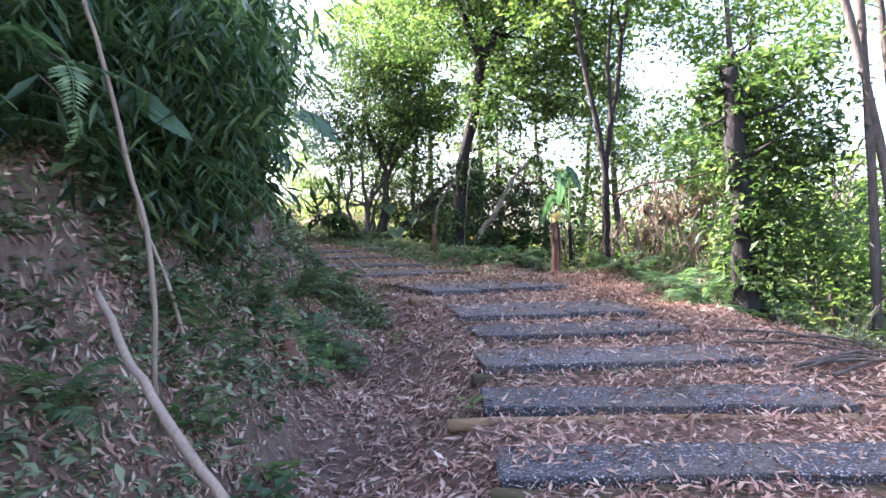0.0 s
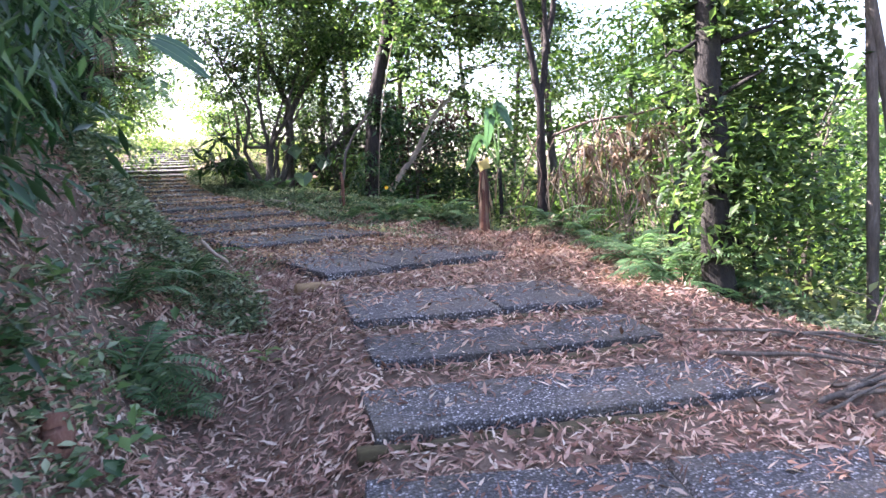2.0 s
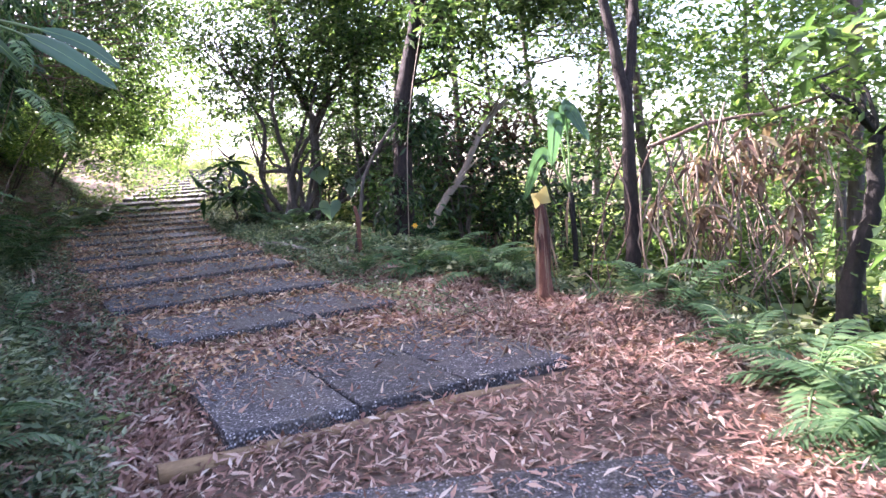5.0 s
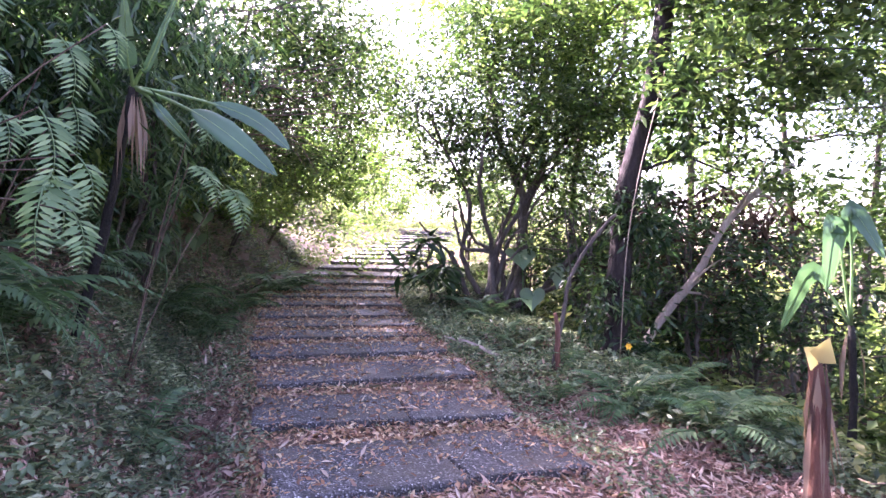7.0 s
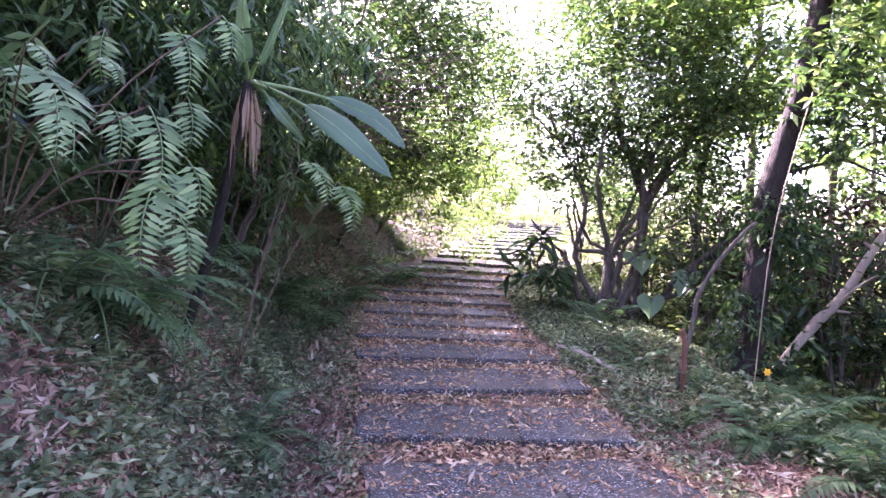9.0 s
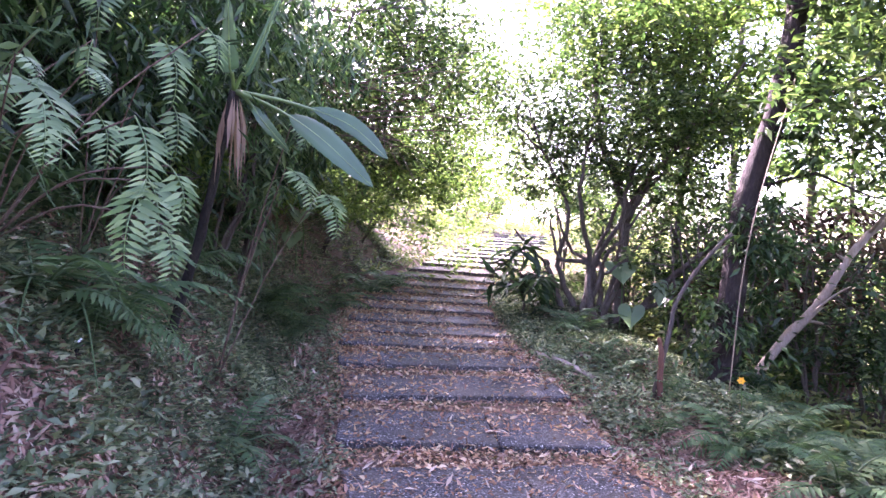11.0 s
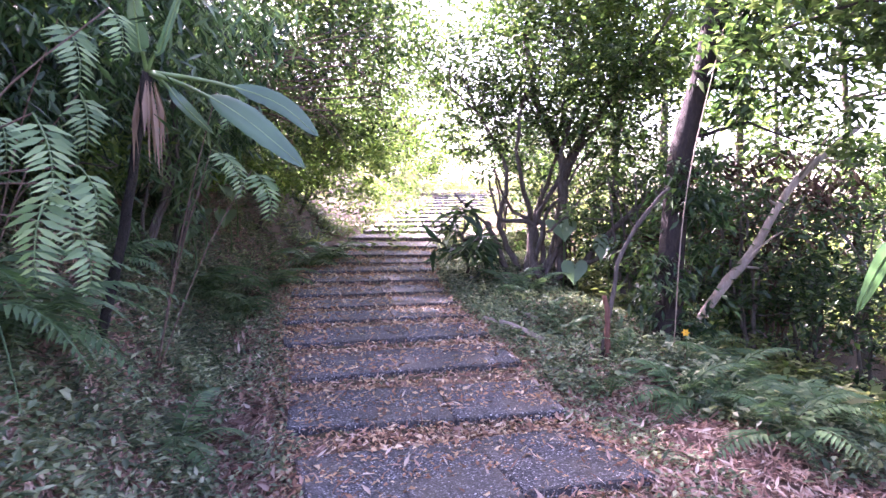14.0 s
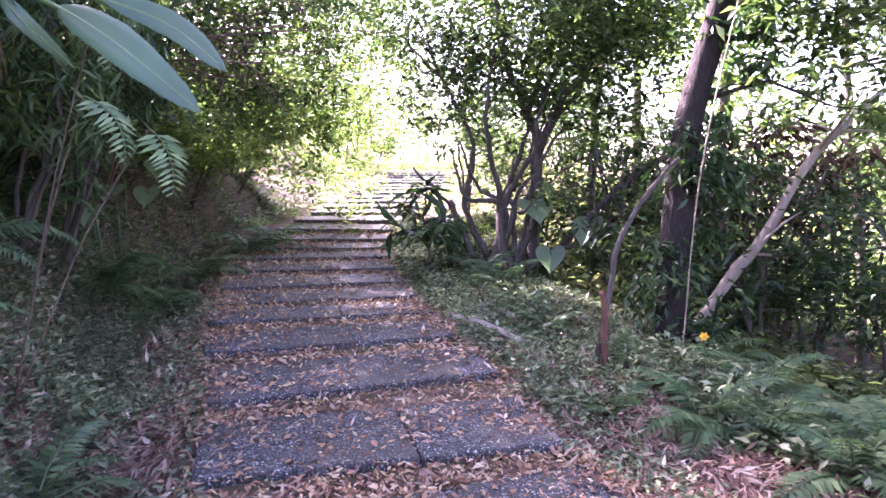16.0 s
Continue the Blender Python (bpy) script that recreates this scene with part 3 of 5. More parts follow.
for p, kind in (
    ((-1.01, 5.97, 1.28), FERN_M), ((-0.76, 5.70, 1.16), FERN_S), ((-1.19, 6.54, 1.51), FERN_M), ((-0.99, 6.08, 1.19), FERN_M), ((-1.21, 6.43, 1.31), FERN_S), ((-1.00, 7.30, 1.32), FERN_M),
    ((-2.13, 9.54, 2.40), FERN_M), ((-2.98, 11.89, 2.61), FERN_D), ((-2.90, 12.17, 2.51), FERN_M), ((-3.33, 13.65, 2.80), FERN_D), ((-3.45, 14.83, 3.02), FERN_D),
    ((-3.50, 15.47, 3.15), FERN_D), ((-3.12, 12.74, 2.88), FERN_D), 
    ((-1.26, 14.34, 2.06), FERN_M), ((-0.98, 13.99, 1.97), FERN_M), ((-0.37, 12.68, 1.68), FERN_S), ((-0.59, 13.05, 1.73), FERN_S), ((0.27, 11.95, 1.66), FERN_S),
    ((1.01, 11.76, 1.62), FERN_M), ((1.23, 11.54, 1.57), FERN_M), ((1.37, 11.93, 1.68), FERN_M), ((0.80, 12.37, 1.53), FERN_M), ((1.11, 12.36, 1.66), FERN_M),
    ((0.68, 11.25, 1.63), FERN_M), ((0.94, 11.26, 1.57), FERN_M), ((1.26, 10.65, 1.56), FERN_M), ((1.53, 11.03, 1.57), FERN_M), ((2.41, 9.82, 1.30), FERN_S),
    ((2.38, 9.52, 1.17), FERN_M), ((2.64, 9.44, 1.11), FERN_M), ((2.65, 8.59, 1.01), FERN_M), ((2.60, 7.74, 0.95), FERN_M), ((2.66, 7.38, 0.96), FERN_M), ((2.73, 7.11, 0.98), FERN_M), ((3.07, 7.02, 1.09), FERN_M), ((3.06, 6.77, 1.01), FERN_S),
    ((0.20, 11.21, 1.42), FERN_S), ((1.03, 11.33, 1.36), FERN_M), ((1.38, 11.11, 1.41), FERN_M), ((-3.12, 11.10, 2.72), FERN_D), ((-3.15, 12.10, 2.76), FERN_D),
    ((-2.14, 8.38, 2.28), FERN_D), ((-2.06, 8.15, 2.43), FERN_D), ((-2.21, 8.61, 2.39), FERN_D), ((-1.31, 2.74, 1.26), FERN_S), ((-1.24, 3.65, 1.03), FERN_S), ((-1.09, 2.18, 0.94), FERN_S),
):
    plant(kind, p[0] - (0.8 if p[0] < -2 and p[1] > 11 else 0), p[1])

# ferns all along the bank
for k in range(48):
    s_ = random.uniform(S_AT(9.6), S_AT(18.0))
    d_ = -HALF - random.uniform(1.6, 3.2)
    x, y, _, _, _ = (float(q) for q in along(s_, d_))
    plant(FERN_D if k % 3 else FERN_M, x, y, None, (0, random.uniform(10, 30)))
for k in range(10):
    s_ = random.uniform(S_AT(1.2), S_AT(8.0))
    x, y, _, _, _ = (float(q) for q in along(s_, -HALF - random.uniform(1.7, 2.8)))
    plant(FERN_D, x, y)

for y, u in ((9.3, 1.9), (9.9, 1.7), (10.5, 1.8), (10.9, 1.5), (11.4, 1.2), (12.0, 1.15), (8.9, 2.3), (9.7, 2.4), (10.4, 2.5)):
    x, yy, _, _, _ = (float(q) for q in along(S_AT(y), -HALF - u))
    plant(FERN_M if u < 1.5 else FERN_D, x, yy, None, (0, random.uniform(15, 35)))

for k in range(12):
    x, yy, _, _, _ = (float(q) for q in along(S_AT(random.uniform(2.2, 5.0)), -HALF - random.uniform(1.75, 2.5)))
    plant(FERN_S if k % 2 else FERN_M, x, yy, None, (0, random.uniform(10, 30)))

# large hanging fronds on the bank, each on its own cane
BIG = [frond_mesh(0.78, 12, 0.27, M_FERN_PALE, 0.5, 0.2), frond_mesh(0.62, 10, 0.24, M_FERN_PALE, 0.6, 0.22)]


def hanging_fern(root_p, tips):
    root = thing("hanging_fern", root_p, "pale green fern with long toothed fronds hanging over the bank", "fern", "hanging ferns")
    base = np.array(root_p)
    for k, (a, b) in enumerate(tips):
        a, b = np.array(a) - base, np.array(b) - base
        pts = curve_pts([(0, 0, 0), a * 0.5 + (0, 0, 0.12), a], 8)
        part("cane", tubes_mesh("cane", [tube(pts, np.linspace(0.006, 0.003, 8), 5)], M_BARK_RED), root, "thin brown cane")
        ob = part("frond", BIG[k % 2], root)
        d = Vector(b - a)
        q = d.to_track_quat("X", "Z")
        ob.matrix_basis = Matrix.LocRotScale(Vector(a), q, Vector((1, 1, 1)) * (d.length / 0.62))
    return root


P = (-1.92, 8.01, 3.10)
hanging_fern((P[0] - 0.3, P[1], ground_at(P[0] - 0.3, P[1])), [((-1.32, 7.96, 2.94), (-1.22, 7.92, 2.64)), ((-1.23, 8.05, 2.77), (-1.11, 8.03, 2.48)), ((-1.29, 8.00, 2.71), (-1.25, 7.89, 2.37)),
             ((-1.24, 8.05, 2.55), (-1.14, 8.01, 2.28)), ((-1.42, 7.67, 2.93), (-1.34, 7.62, 2.71)), ((-1.47, 7.60, 3.08), (-1.33, 7.62, 2.95)), ((-1.58, 7.96, 3.13), (-1.46, 7.95, 3.02)), ((-1.50, 8.49, 3.44), (-1.39, 8.46, 3.18))])
for P, tips in (((-2.3, 7.9), [((-1.95, 7.9, 3.12), (-1.6, 7.88, 2.76)), ((-1.86, 8.2, 3.33), (-1.83, 8.15, 3.05)), ((-1.92, 8.0, 3.32), (-2.04, 7.95, 2.83)), ((-1.75, 8.15, 3.0), (-1.6, 8.1, 2.72))]),
                ((-2.5, 8.7), [((-2.0, 8.7, 3.5), (-1.85, 8.65, 3.15)), ((-2.1, 8.9, 3.2), (-1.95, 8.8, 2.85)), ((-1.95, 8.6, 2.8), (-1.75, 8.5, 2.45)), ((-2.2, 8.5, 3.75), (-2.1, 8.4, 3.4))]),
                ((-2.6, 9.9), [((-2.1, 9.9, 3.0), (-1.85, 9.85, 2.7)), ((-2.2, 10.1, 3.4), (-2.0, 10.0, 3.1)), ((-2.15, 10.4, 2.9), (-1.95, 10.3, 2.55))]),
                ((-2.3, 7.3), [((-1.9, 7.4, 2.75), (-1.7, 7.4, 2.4)), ((-1.8, 7.5, 3.5), (-1.65, 7.5, 3.2)), ((-1.95, 7.5, 2.4), (-1.75, 7.5, 2.1))])):
    hanging_fern((*P, ground_at(*P)), tips)
P = (-1.59, 3.28, 2.25)
hanging_fern((P[0] - 0.3, P[1], ground_at(P[0] - 0.3, P[1])), [((-1.39, 3.04, 2.16), (-1.33, 2.96, 1.96)), ((-1.33, 2.96, 1.98), (-1.33, 2.96, 1.78))])

# ---- trees and shrubs ----


def crown_mesh(name, blobs, n, length, width, mat, hang=0.2, flat=0.6, two=True):
    """Many single leaves gathered in small clumps inside the given ellipsoids (centre, radii)."""
    vol = np.array([b[1][0] * b[1][1] * b[1][2] for b in blobs])
    share = rng.choice(len(blobs), size=max(8, n // 28), p=vol / vol.sum())
    c = np.array([b[0] for b in blobs], float)[share]
    r = np.array([b[1] for b in blobs], float)[share]
    q = rand_dirs(len(share)) * rng.uniform(0.25, 1.0, (len(share), 1)) ** 0.5
    clump = c + q * r
    size = r.mean(1, keepdims=True) * rng.uniform(0.10, 0.26, (len(share), 1))
    k = n // len(share)
    off = rng.normal(size=(len(share), k, 3)) * size[:, None]
    off[..., 2] *= flat
    pos = (clump[:, None] + off).reshape(-1, 3)
    way = rand_dirs(len(pos), 0.5)
    way[:, 2] -= hang
    ln = length * rng.uniform(0.6, 1.3, len(pos))
    up = np.array([0, 0, 1.0]) + rng.normal(scale=0.45, size=pos.shape)
    v, f = leaves2(pos, way, up, ln, ln * width) if two else leaves(pos, way, up, ln, ln * width, 0.2, 0.25)
    return mesh_np(name, v, f, mat), clump


def tree(name, trunks, blobs, n, leaf, label, category="tree", bark=None, mat=None, limbs=14, hang=0.2, width=0.42, group="", two=True, limb_r=0.022):
    """Trunk parts (points, base radius, tip radius), limbs from them to the clumps, and a crown of leaves."""
    bark, mat = bark or M_BARK, mat or M_LEAF
    base = np.array(trunks[0][0][0], float)
    base[2] = ground_at(base[0], base[1]) - 0.05
    root = thing(name, tuple(base), label, category, group)
    lines = []
    for pts, r0, r1 in trunks:
        p = np.array(pts, float)
        if pts is trunks[0][0]:
            p[0] = base
        c = curve_pts(p - base, 16, 0.012)
        lines.append(c)
        rad = np.linspace(r0, r1, 16)
        if pts is trunks[0][0]:
            rad[:2] *= (1.35, 1.12)
        part("trunk" if r0 > 0.04 else "stem", tubes_mesh("trunk", [tube(c, rad, 9, 0.05)], bark), root)
    if n:
        me, clump = crown_mesh("crown", [(np.array(c) - base, r) for c, r in blobs], n, leaf, width, mat, hang, two=two)
        pick = clump[rng.permutation(len(clump))[:limbs]]
        allp = np.concatenate([q[4:] for q in lines])
        for q in pick:
            a = allp[np.argmin(((allp - q) ** 2).sum(1) + 0.8 * np.maximum(0, allp[:, 2] - q[2]))]
            mid = (a + q) / 2 + rng.normal(scale=0.12, size=3) + (0, 0, 0.08)
            part("limb", tubes_mesh("limb", [tube(curve_pts([a, mid, q], 7, 0.02), np.linspace(limb_r, 0.004, 7), 5)], bark), root)
        part("crown", me, root)
    return root


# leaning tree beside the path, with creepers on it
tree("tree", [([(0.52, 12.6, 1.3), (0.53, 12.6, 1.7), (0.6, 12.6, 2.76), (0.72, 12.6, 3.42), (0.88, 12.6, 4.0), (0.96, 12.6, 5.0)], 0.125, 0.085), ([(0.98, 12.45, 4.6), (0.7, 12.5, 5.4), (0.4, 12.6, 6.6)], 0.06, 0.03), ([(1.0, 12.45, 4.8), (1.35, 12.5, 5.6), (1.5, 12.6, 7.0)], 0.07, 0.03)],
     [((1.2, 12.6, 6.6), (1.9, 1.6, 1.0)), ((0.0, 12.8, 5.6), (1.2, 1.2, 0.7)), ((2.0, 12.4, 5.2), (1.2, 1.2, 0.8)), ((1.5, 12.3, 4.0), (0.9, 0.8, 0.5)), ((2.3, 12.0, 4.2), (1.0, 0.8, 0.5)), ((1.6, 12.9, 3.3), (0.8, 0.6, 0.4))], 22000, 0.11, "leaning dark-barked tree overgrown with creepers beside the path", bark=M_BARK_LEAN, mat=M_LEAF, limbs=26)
creep = thing("creeper", (0.55, 12.3, ground_at(0.55, 12.3)), "leafy creepers and dry vines clinging to the leaning trunk", "creeper")
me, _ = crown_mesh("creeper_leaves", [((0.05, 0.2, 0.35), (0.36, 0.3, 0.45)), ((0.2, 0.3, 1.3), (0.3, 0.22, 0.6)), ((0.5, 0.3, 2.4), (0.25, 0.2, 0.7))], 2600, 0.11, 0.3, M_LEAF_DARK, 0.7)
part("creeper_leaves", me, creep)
for k in range(1):
    a = (random.uniform(-0.2, 0.2), random.uniform(-0.2, 0.1), 0)
    b = (0.35 + random.uniform(-0.15, 0.15), random.uniform(-0.15, 0.1), random.uniform(2.0, 3.0))
    part("vine", tubes_mesh("vine", [tube(curve_pts([a, ((a[0] + b[0]) / 2 + random.uniform(-0.12, 0.12), a[1] - 0.15, b[2] / 2), b], 12), np.full(12, 0.005), 5)], M_CANE), creep, "thin pale vine")

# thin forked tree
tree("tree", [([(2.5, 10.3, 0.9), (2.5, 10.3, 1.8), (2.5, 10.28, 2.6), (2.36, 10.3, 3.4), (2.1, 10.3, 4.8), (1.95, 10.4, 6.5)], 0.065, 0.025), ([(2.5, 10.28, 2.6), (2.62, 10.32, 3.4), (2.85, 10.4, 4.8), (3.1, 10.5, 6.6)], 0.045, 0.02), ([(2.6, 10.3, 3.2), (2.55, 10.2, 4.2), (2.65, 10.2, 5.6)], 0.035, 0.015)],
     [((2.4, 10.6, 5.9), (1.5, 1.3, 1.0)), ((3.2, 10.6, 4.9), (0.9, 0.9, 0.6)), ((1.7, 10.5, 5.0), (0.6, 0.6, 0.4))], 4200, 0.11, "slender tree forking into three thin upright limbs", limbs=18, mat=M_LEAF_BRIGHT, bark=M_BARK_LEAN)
# black mossy trunk near the path
tree("tree", [([(2.93, 6.95, 0.7), (2.91, 6.95, 1.4), (2.89, 6.95, 1.92), (2.83, 6.95, 2.72), (2.8, 6.98, 3.15)], 0.115, 0.08)],
     [((2.8, 6.95, 3.0), (0.26, 0.26, 0.35)), ((3.25, 7.1, 2.6), (0.4, 0.35, 0.9)), ((3.3, 7.1, 1.5), (0.6, 0.5, 0.7)), ((2.5, 7.1, 2.7), (0.25, 0.25, 0.5)), ((3.6, 7.4, 2.9), (0.6, 0.5, 0.8)), ((2.9, 7.0, 1.9), (0.26, 0.22, 1.0))], 8500, 0.10, "black mossy trunk wrapped in climbing leaves", bark=M_BARK_MOSS, mat=M_LEAF, limbs=18)
tree("tree", [([(4.3, 10.3, 0.2), (4.3, 10.3, 1.5), (4.36, 10.3, 2.7), (4.3, 10.3, 4.4), (4.2, 10.4, 6.4)], 0.075, 0.03)],
     [((4.2, 10.4, 5.4), (1.4, 1.2, 1.2)), ((4.5, 10.3, 3.2), (0.8, 0.7, 0.7)), ((4.2, 10.2, 1.6), (0.7, 0.6, 0.6))], 5000, 0.1, "slim straight tree with pale patches on its bark", mat=M_LEAF_BRIGHT)
# bent dark tree stem low down
tree("tree", [([(3.75, 9.6, 0.3), (3.85, 9.65, 1.0), (4.05, 9.7, 1.6), (4.15, 9.75, 2.2)], 0.09, 0.05)], [((4.2, 9.8, 2.4), (0.5, 0.5, 0.5))], 700, 0.1, "short bent dark tree stem on the slope", bark=M_BARK_MOSS, mat=M_LEAF_BRIGHT, limbs=8)

# many-stemmed dark shrub at the bend
st = [(-1.35, 15.2, 1.7)]
stems = []
for k in range(11):
    a = random.uniform(-1.0, 1.0)
    rr = random.uniform(0.55, 1.0)
    stems.append(([(-1.2 + a * 0.35, 15.2 + random.uniform(-0.4, 0.4), 1.6), (-1.2 + a * 0.6 + random.uniform(-0.3, 0.3), 15.1, 2.4), (-1.2 + a * 1.1, 15.0 + random.uniform(-0.5, 0.5), 3.2 * rr + 0.5), (-1.1 + a * 1.8, 15.0 + random.uniform(-0.7, 0.7), 4.3 * rr + 0.3)], random.uniform(0.03, 0.05), 0.012))
stems += [([(-0.85, 15.2, 1.6), (-0.86, 15.2, 2.4), (-0.8, 15.2, 3.1), (-1.1, 15.1, 3.9), (-1.3, 15.1, 4.8)], 0.085, 0.03), ([(-0.8, 15.2, 3.0), (-0.5, 15.1, 3.6), (0.1, 15.0, 4.3), (0.5, 15.0, 4.9)], 0.05, 0.015),
          ([(-0.7, 15.1, 1.7), (-0.2, 14.9, 2.3), (0.3, 14.8, 2.75), (0.9, 14.7, 3.05)], 0.05, 0.02), ([(-0.9, 15.0, 1.7), (-0.4, 14.9, 2.0), (0.2, 14.8, 2.2), (0.7, 14.7, 2.55)], 0.035, 0.012),
          ([(-1.3, 15.1, 1.7), (-1.6, 15.0, 2.4), (-1.5, 15.0, 3.1), (-1.9, 15.0, 3.9)], 0.045, 0.015)]
# the shrub's sunlit top on an added stem, its light in the leaf colour
tree("tree", [([(-0.2, 15.9, 1.7), (-0.25, 15.9, 3.2), (-0.1, 15.8, 4.4), (0.1, 15.8, 5.6)], 0.06, 0.02)], [((-0.6, 15.6, 5.3), (1.3, 1.0, 0.55)), ((0.4, 15.4, 4.6), (1.2, 0.8, 0.5)), ((-1.3, 15.5, 6.2), (1.2, 1.0, 0.6)), ((0.6, 15.8, 6.2), (1.3, 1.0, 0.6))], 15000, 0.1, "sunlit yellow-green upper crown of the dark shrub, coloured lighter", mat=M_LEAF_BRIGHT, limbs=24)
tree("shrub", stems, [((-1.0, 15.2, 4.5), (1.7, 1.3, 0.7)), ((-1.9, 15.0, 3.6), (0.5, 0.6, 0.4)), ((-0.2, 15.0, 4.0), (1.0, 1.0, 0.7)), ((-1.2, 15.4, 5.3), (1.4, 1.2, 0.6)), ((0.3, 15.6, 3.0), (1.0, 0.8, 0.6)), ((-1.0, 15.8, 3.3), (1.2, 0.6, 0.5)), ((-0.9, 15.0, 4.0), (1.3, 0.8, 0.6))], 24000, 0.09, "dark many-stemmed shrub with arching bare stems", "shrub", mat=M_LEAF, limbs=46, limb_r=0.016)
tree("shrub", [([(-1.9, 14.7, 1.7), (-1.95, 14.6, 2.2), (-1.9, 14.5, 2.7)], 0.02, 0.008)], [((-1.85, 14.6, 2.3), (0.45, 0.4, 0.35)), ((-1.6, 14.7, 2.0), (0.5, 0.5, 0.3))], 260, 0.32, "dark strap-leaved plant at the path's edge", "plant", mat=M_LEAF_DARK, limbs=5, width=0.2, two=False)

# leaning bleached snag and dead branches
def dead_branch(name, main, r0, r1, twigs, label, mat=None, category="branch"):
    base = np.array(main[0], float)
    root = thing(name, tuple(base), label, category, "dead branches")
    c = curve_pts(np.array(main, float) - base, 14, 0.003)
    part("stem", tubes_mesh("stem", [tube(c, np.linspace(r0, r1, 14), 8, 0.07)], mat or M_PALE), root)
    for k in range(twigs):
        i = random.randint(4, 13)
        d = rand_dirs(1)[0] * random.uniform(0.25, 0.7) + (c[i] - c[i - 2]) * 0.8
        part("twig", tubes_mesh("twig", [tube(curve_pts([c[i], c[i] + d * 0.5 + rng.normal(scale=0.04, size=3), c[i] + d], 7), np.linspace(r1 * 0.6, 0.003, 7), 5)], mat or M_PALE), root)
    return root


def down(p, dz=-0.04):
    return (p[0], p[1], ground_at(p[0], p[1]) + dz)


def rooted(p, above):
    """The point where the line from above through p enters the ground."""
    p, d = np.array(p, float), unit(np.array(p, float) - np.array(above, float))
    for _ in range(40):
        if p[2] < ground_at(p[0], p[1]):
            break
        p = p + d * 0.05
        d[2] -= 0.03
    return tuple(p)


def upright(p, h):
    x, y, z = down(p)
    return [(x, y, z), (x + 0.01, y, z + h * 0.5), (x, y + 0.01, z + h)]


dead_branch("dead_branch", [rooted((1.01, 13.16, 1.88), (1.26, 13.25, 2.20)), (1.01, 13.16, 1.88), (1.26, 13.25, 2.20), (1.47, 13.33, 2.59), (1.69, 13.40, 2.92), (2.25, 13.96, 3.38)], 0.05, 0.028, 7, "bleached leaning dead branch with bare twigs")
dead_branch("dead_branch", [rooted((0.14, 12.04, 1.94), (0.20, 12.10, 2.26)), (0.14, 12.04, 1.94), (0.20, 12.10, 2.26), (0.45, 12.17, 2.65), (0.57, 12.17, 2.77)], 0.022, 0.014, 0, "weathered broken branch leaning on the tree", M_BARK)
dead_branch("stake", [down((0.12, 11.84, 1.61)), (0.11, 11.84, 1.78), (0.09, 11.84, 1.92)], 0.025, 0.018, 0, "short reddish splintered stake in the ground", M_STUMP, "stake")
dead_branch("dead_branch", [(2.64, 10.28, 2.24), (3.12, 10.23, 2.40), (3.58, 10.15, 2.45), (4.11, 10.00, 2.59)], 0.018, 0.012, 6, "horizontal dead branch hung with withered leaves", M_BARK_RED)
for a, b, q in (((-1.15, 12.71, 1.37), (-0.47, 12.26, 1.47), 0.04), ((-0.94, 13.08, 1.36), (-0.63, 12.84, 1.35), 0.03)):
    dead_branch("fallen_branch", [(a[0], a[1], ground_at(a[0], a[1]) + 0.04), ((a[0] + b[0]) / 2, (a[1] + b[1]) / 2, ground_at((a[0] + b[0]) / 2, (a[1] + b[1]) / 2) + 0.05), (b[0], b[1], ground_at(b[0], b[1]) + 0.04)], q, q * 0.8, 0, "pale fallen branch lying among herbs")
for k in range(18):
    x, y = 2.3 + random.uniform(-0.25, 0.9), 4.3 + random.uniform(-0.5, 1.6)
    a = radians(random.uniform(-40, 40))
    l = random.uniform(0.5, 1.2)
    e = (x + l * math.cos(a), y + l * math.sin(a))
    dead_branch("fallen_branch", [(x, y, ground_at(x, y) + 0.03), ((x + e[0]) / 2, (y + e[1]) / 2, max(ground_at((x + e[0]) / 2, (y + e[1]) / 2), (ground_at(x, y) + ground_at(*e)) / 2) + 0.06), (*e, ground_at(*e) + 0.05)], random.uniform(0.008, 0.018), 0.005, 3, "dark fallen branch heaped at the path's edge", M_BARK)

# pole and stalk on the bank
dead_branch("pole", [(-1.19, 2.83, 1.33), (-1.02, 2.66, 1.14), (-0.84, 2.51, 0.96), (-0.64, 2.37, 0.77)], 0.013, 0.016, 0, "peeling pale pole leaning down the bank", M_CANE, "pole")
dead_branch("dry_stalk", [down((-1.17, 3.30, 1.30)), (-1.17, 3.25, 1.46), (-1.24, 3.22, 1.79), (-1.31, 3.19, 2.15), (-1.39, 3.15, 2.49)], 0.012, 0.008, 0, "tall thin dry stalk rising from the bank", M_CANE, "stalk")
dead_branch("dry_stalk", [down((-1.12, 3.58, 1.16)), (-1.20, 3.55, 1.29), (-1.31, 3.51, 1.61), (-1.33, 3.51, 1.75)], 0.010, 0.006, 0, "thin dry stalk leaning on the bank", M_CANE, "stalk")
dead_branch("dry_stalk", [(-0.76, 6.77, 1.42), (-0.67, 6.70, 1.34), (-0.58, 6.63, 1.28)], 0.014, 0.010, 0, "short bare stalk lying on litter", M_CANE, "stalk")
dead_branch("stump", [*upright((-0.93, 4.76, 1.04), 0.16)], 0.075, 0.055, 0, "small rotten reddish stump on the bank", M_STUMP, "stump")
dead_branch("stump", [*upright((-1.61, 9.44, 1.52), 0.09)], 0.06, 0.055, 0, "cut log end beside the path", M_STUMP, "stump")

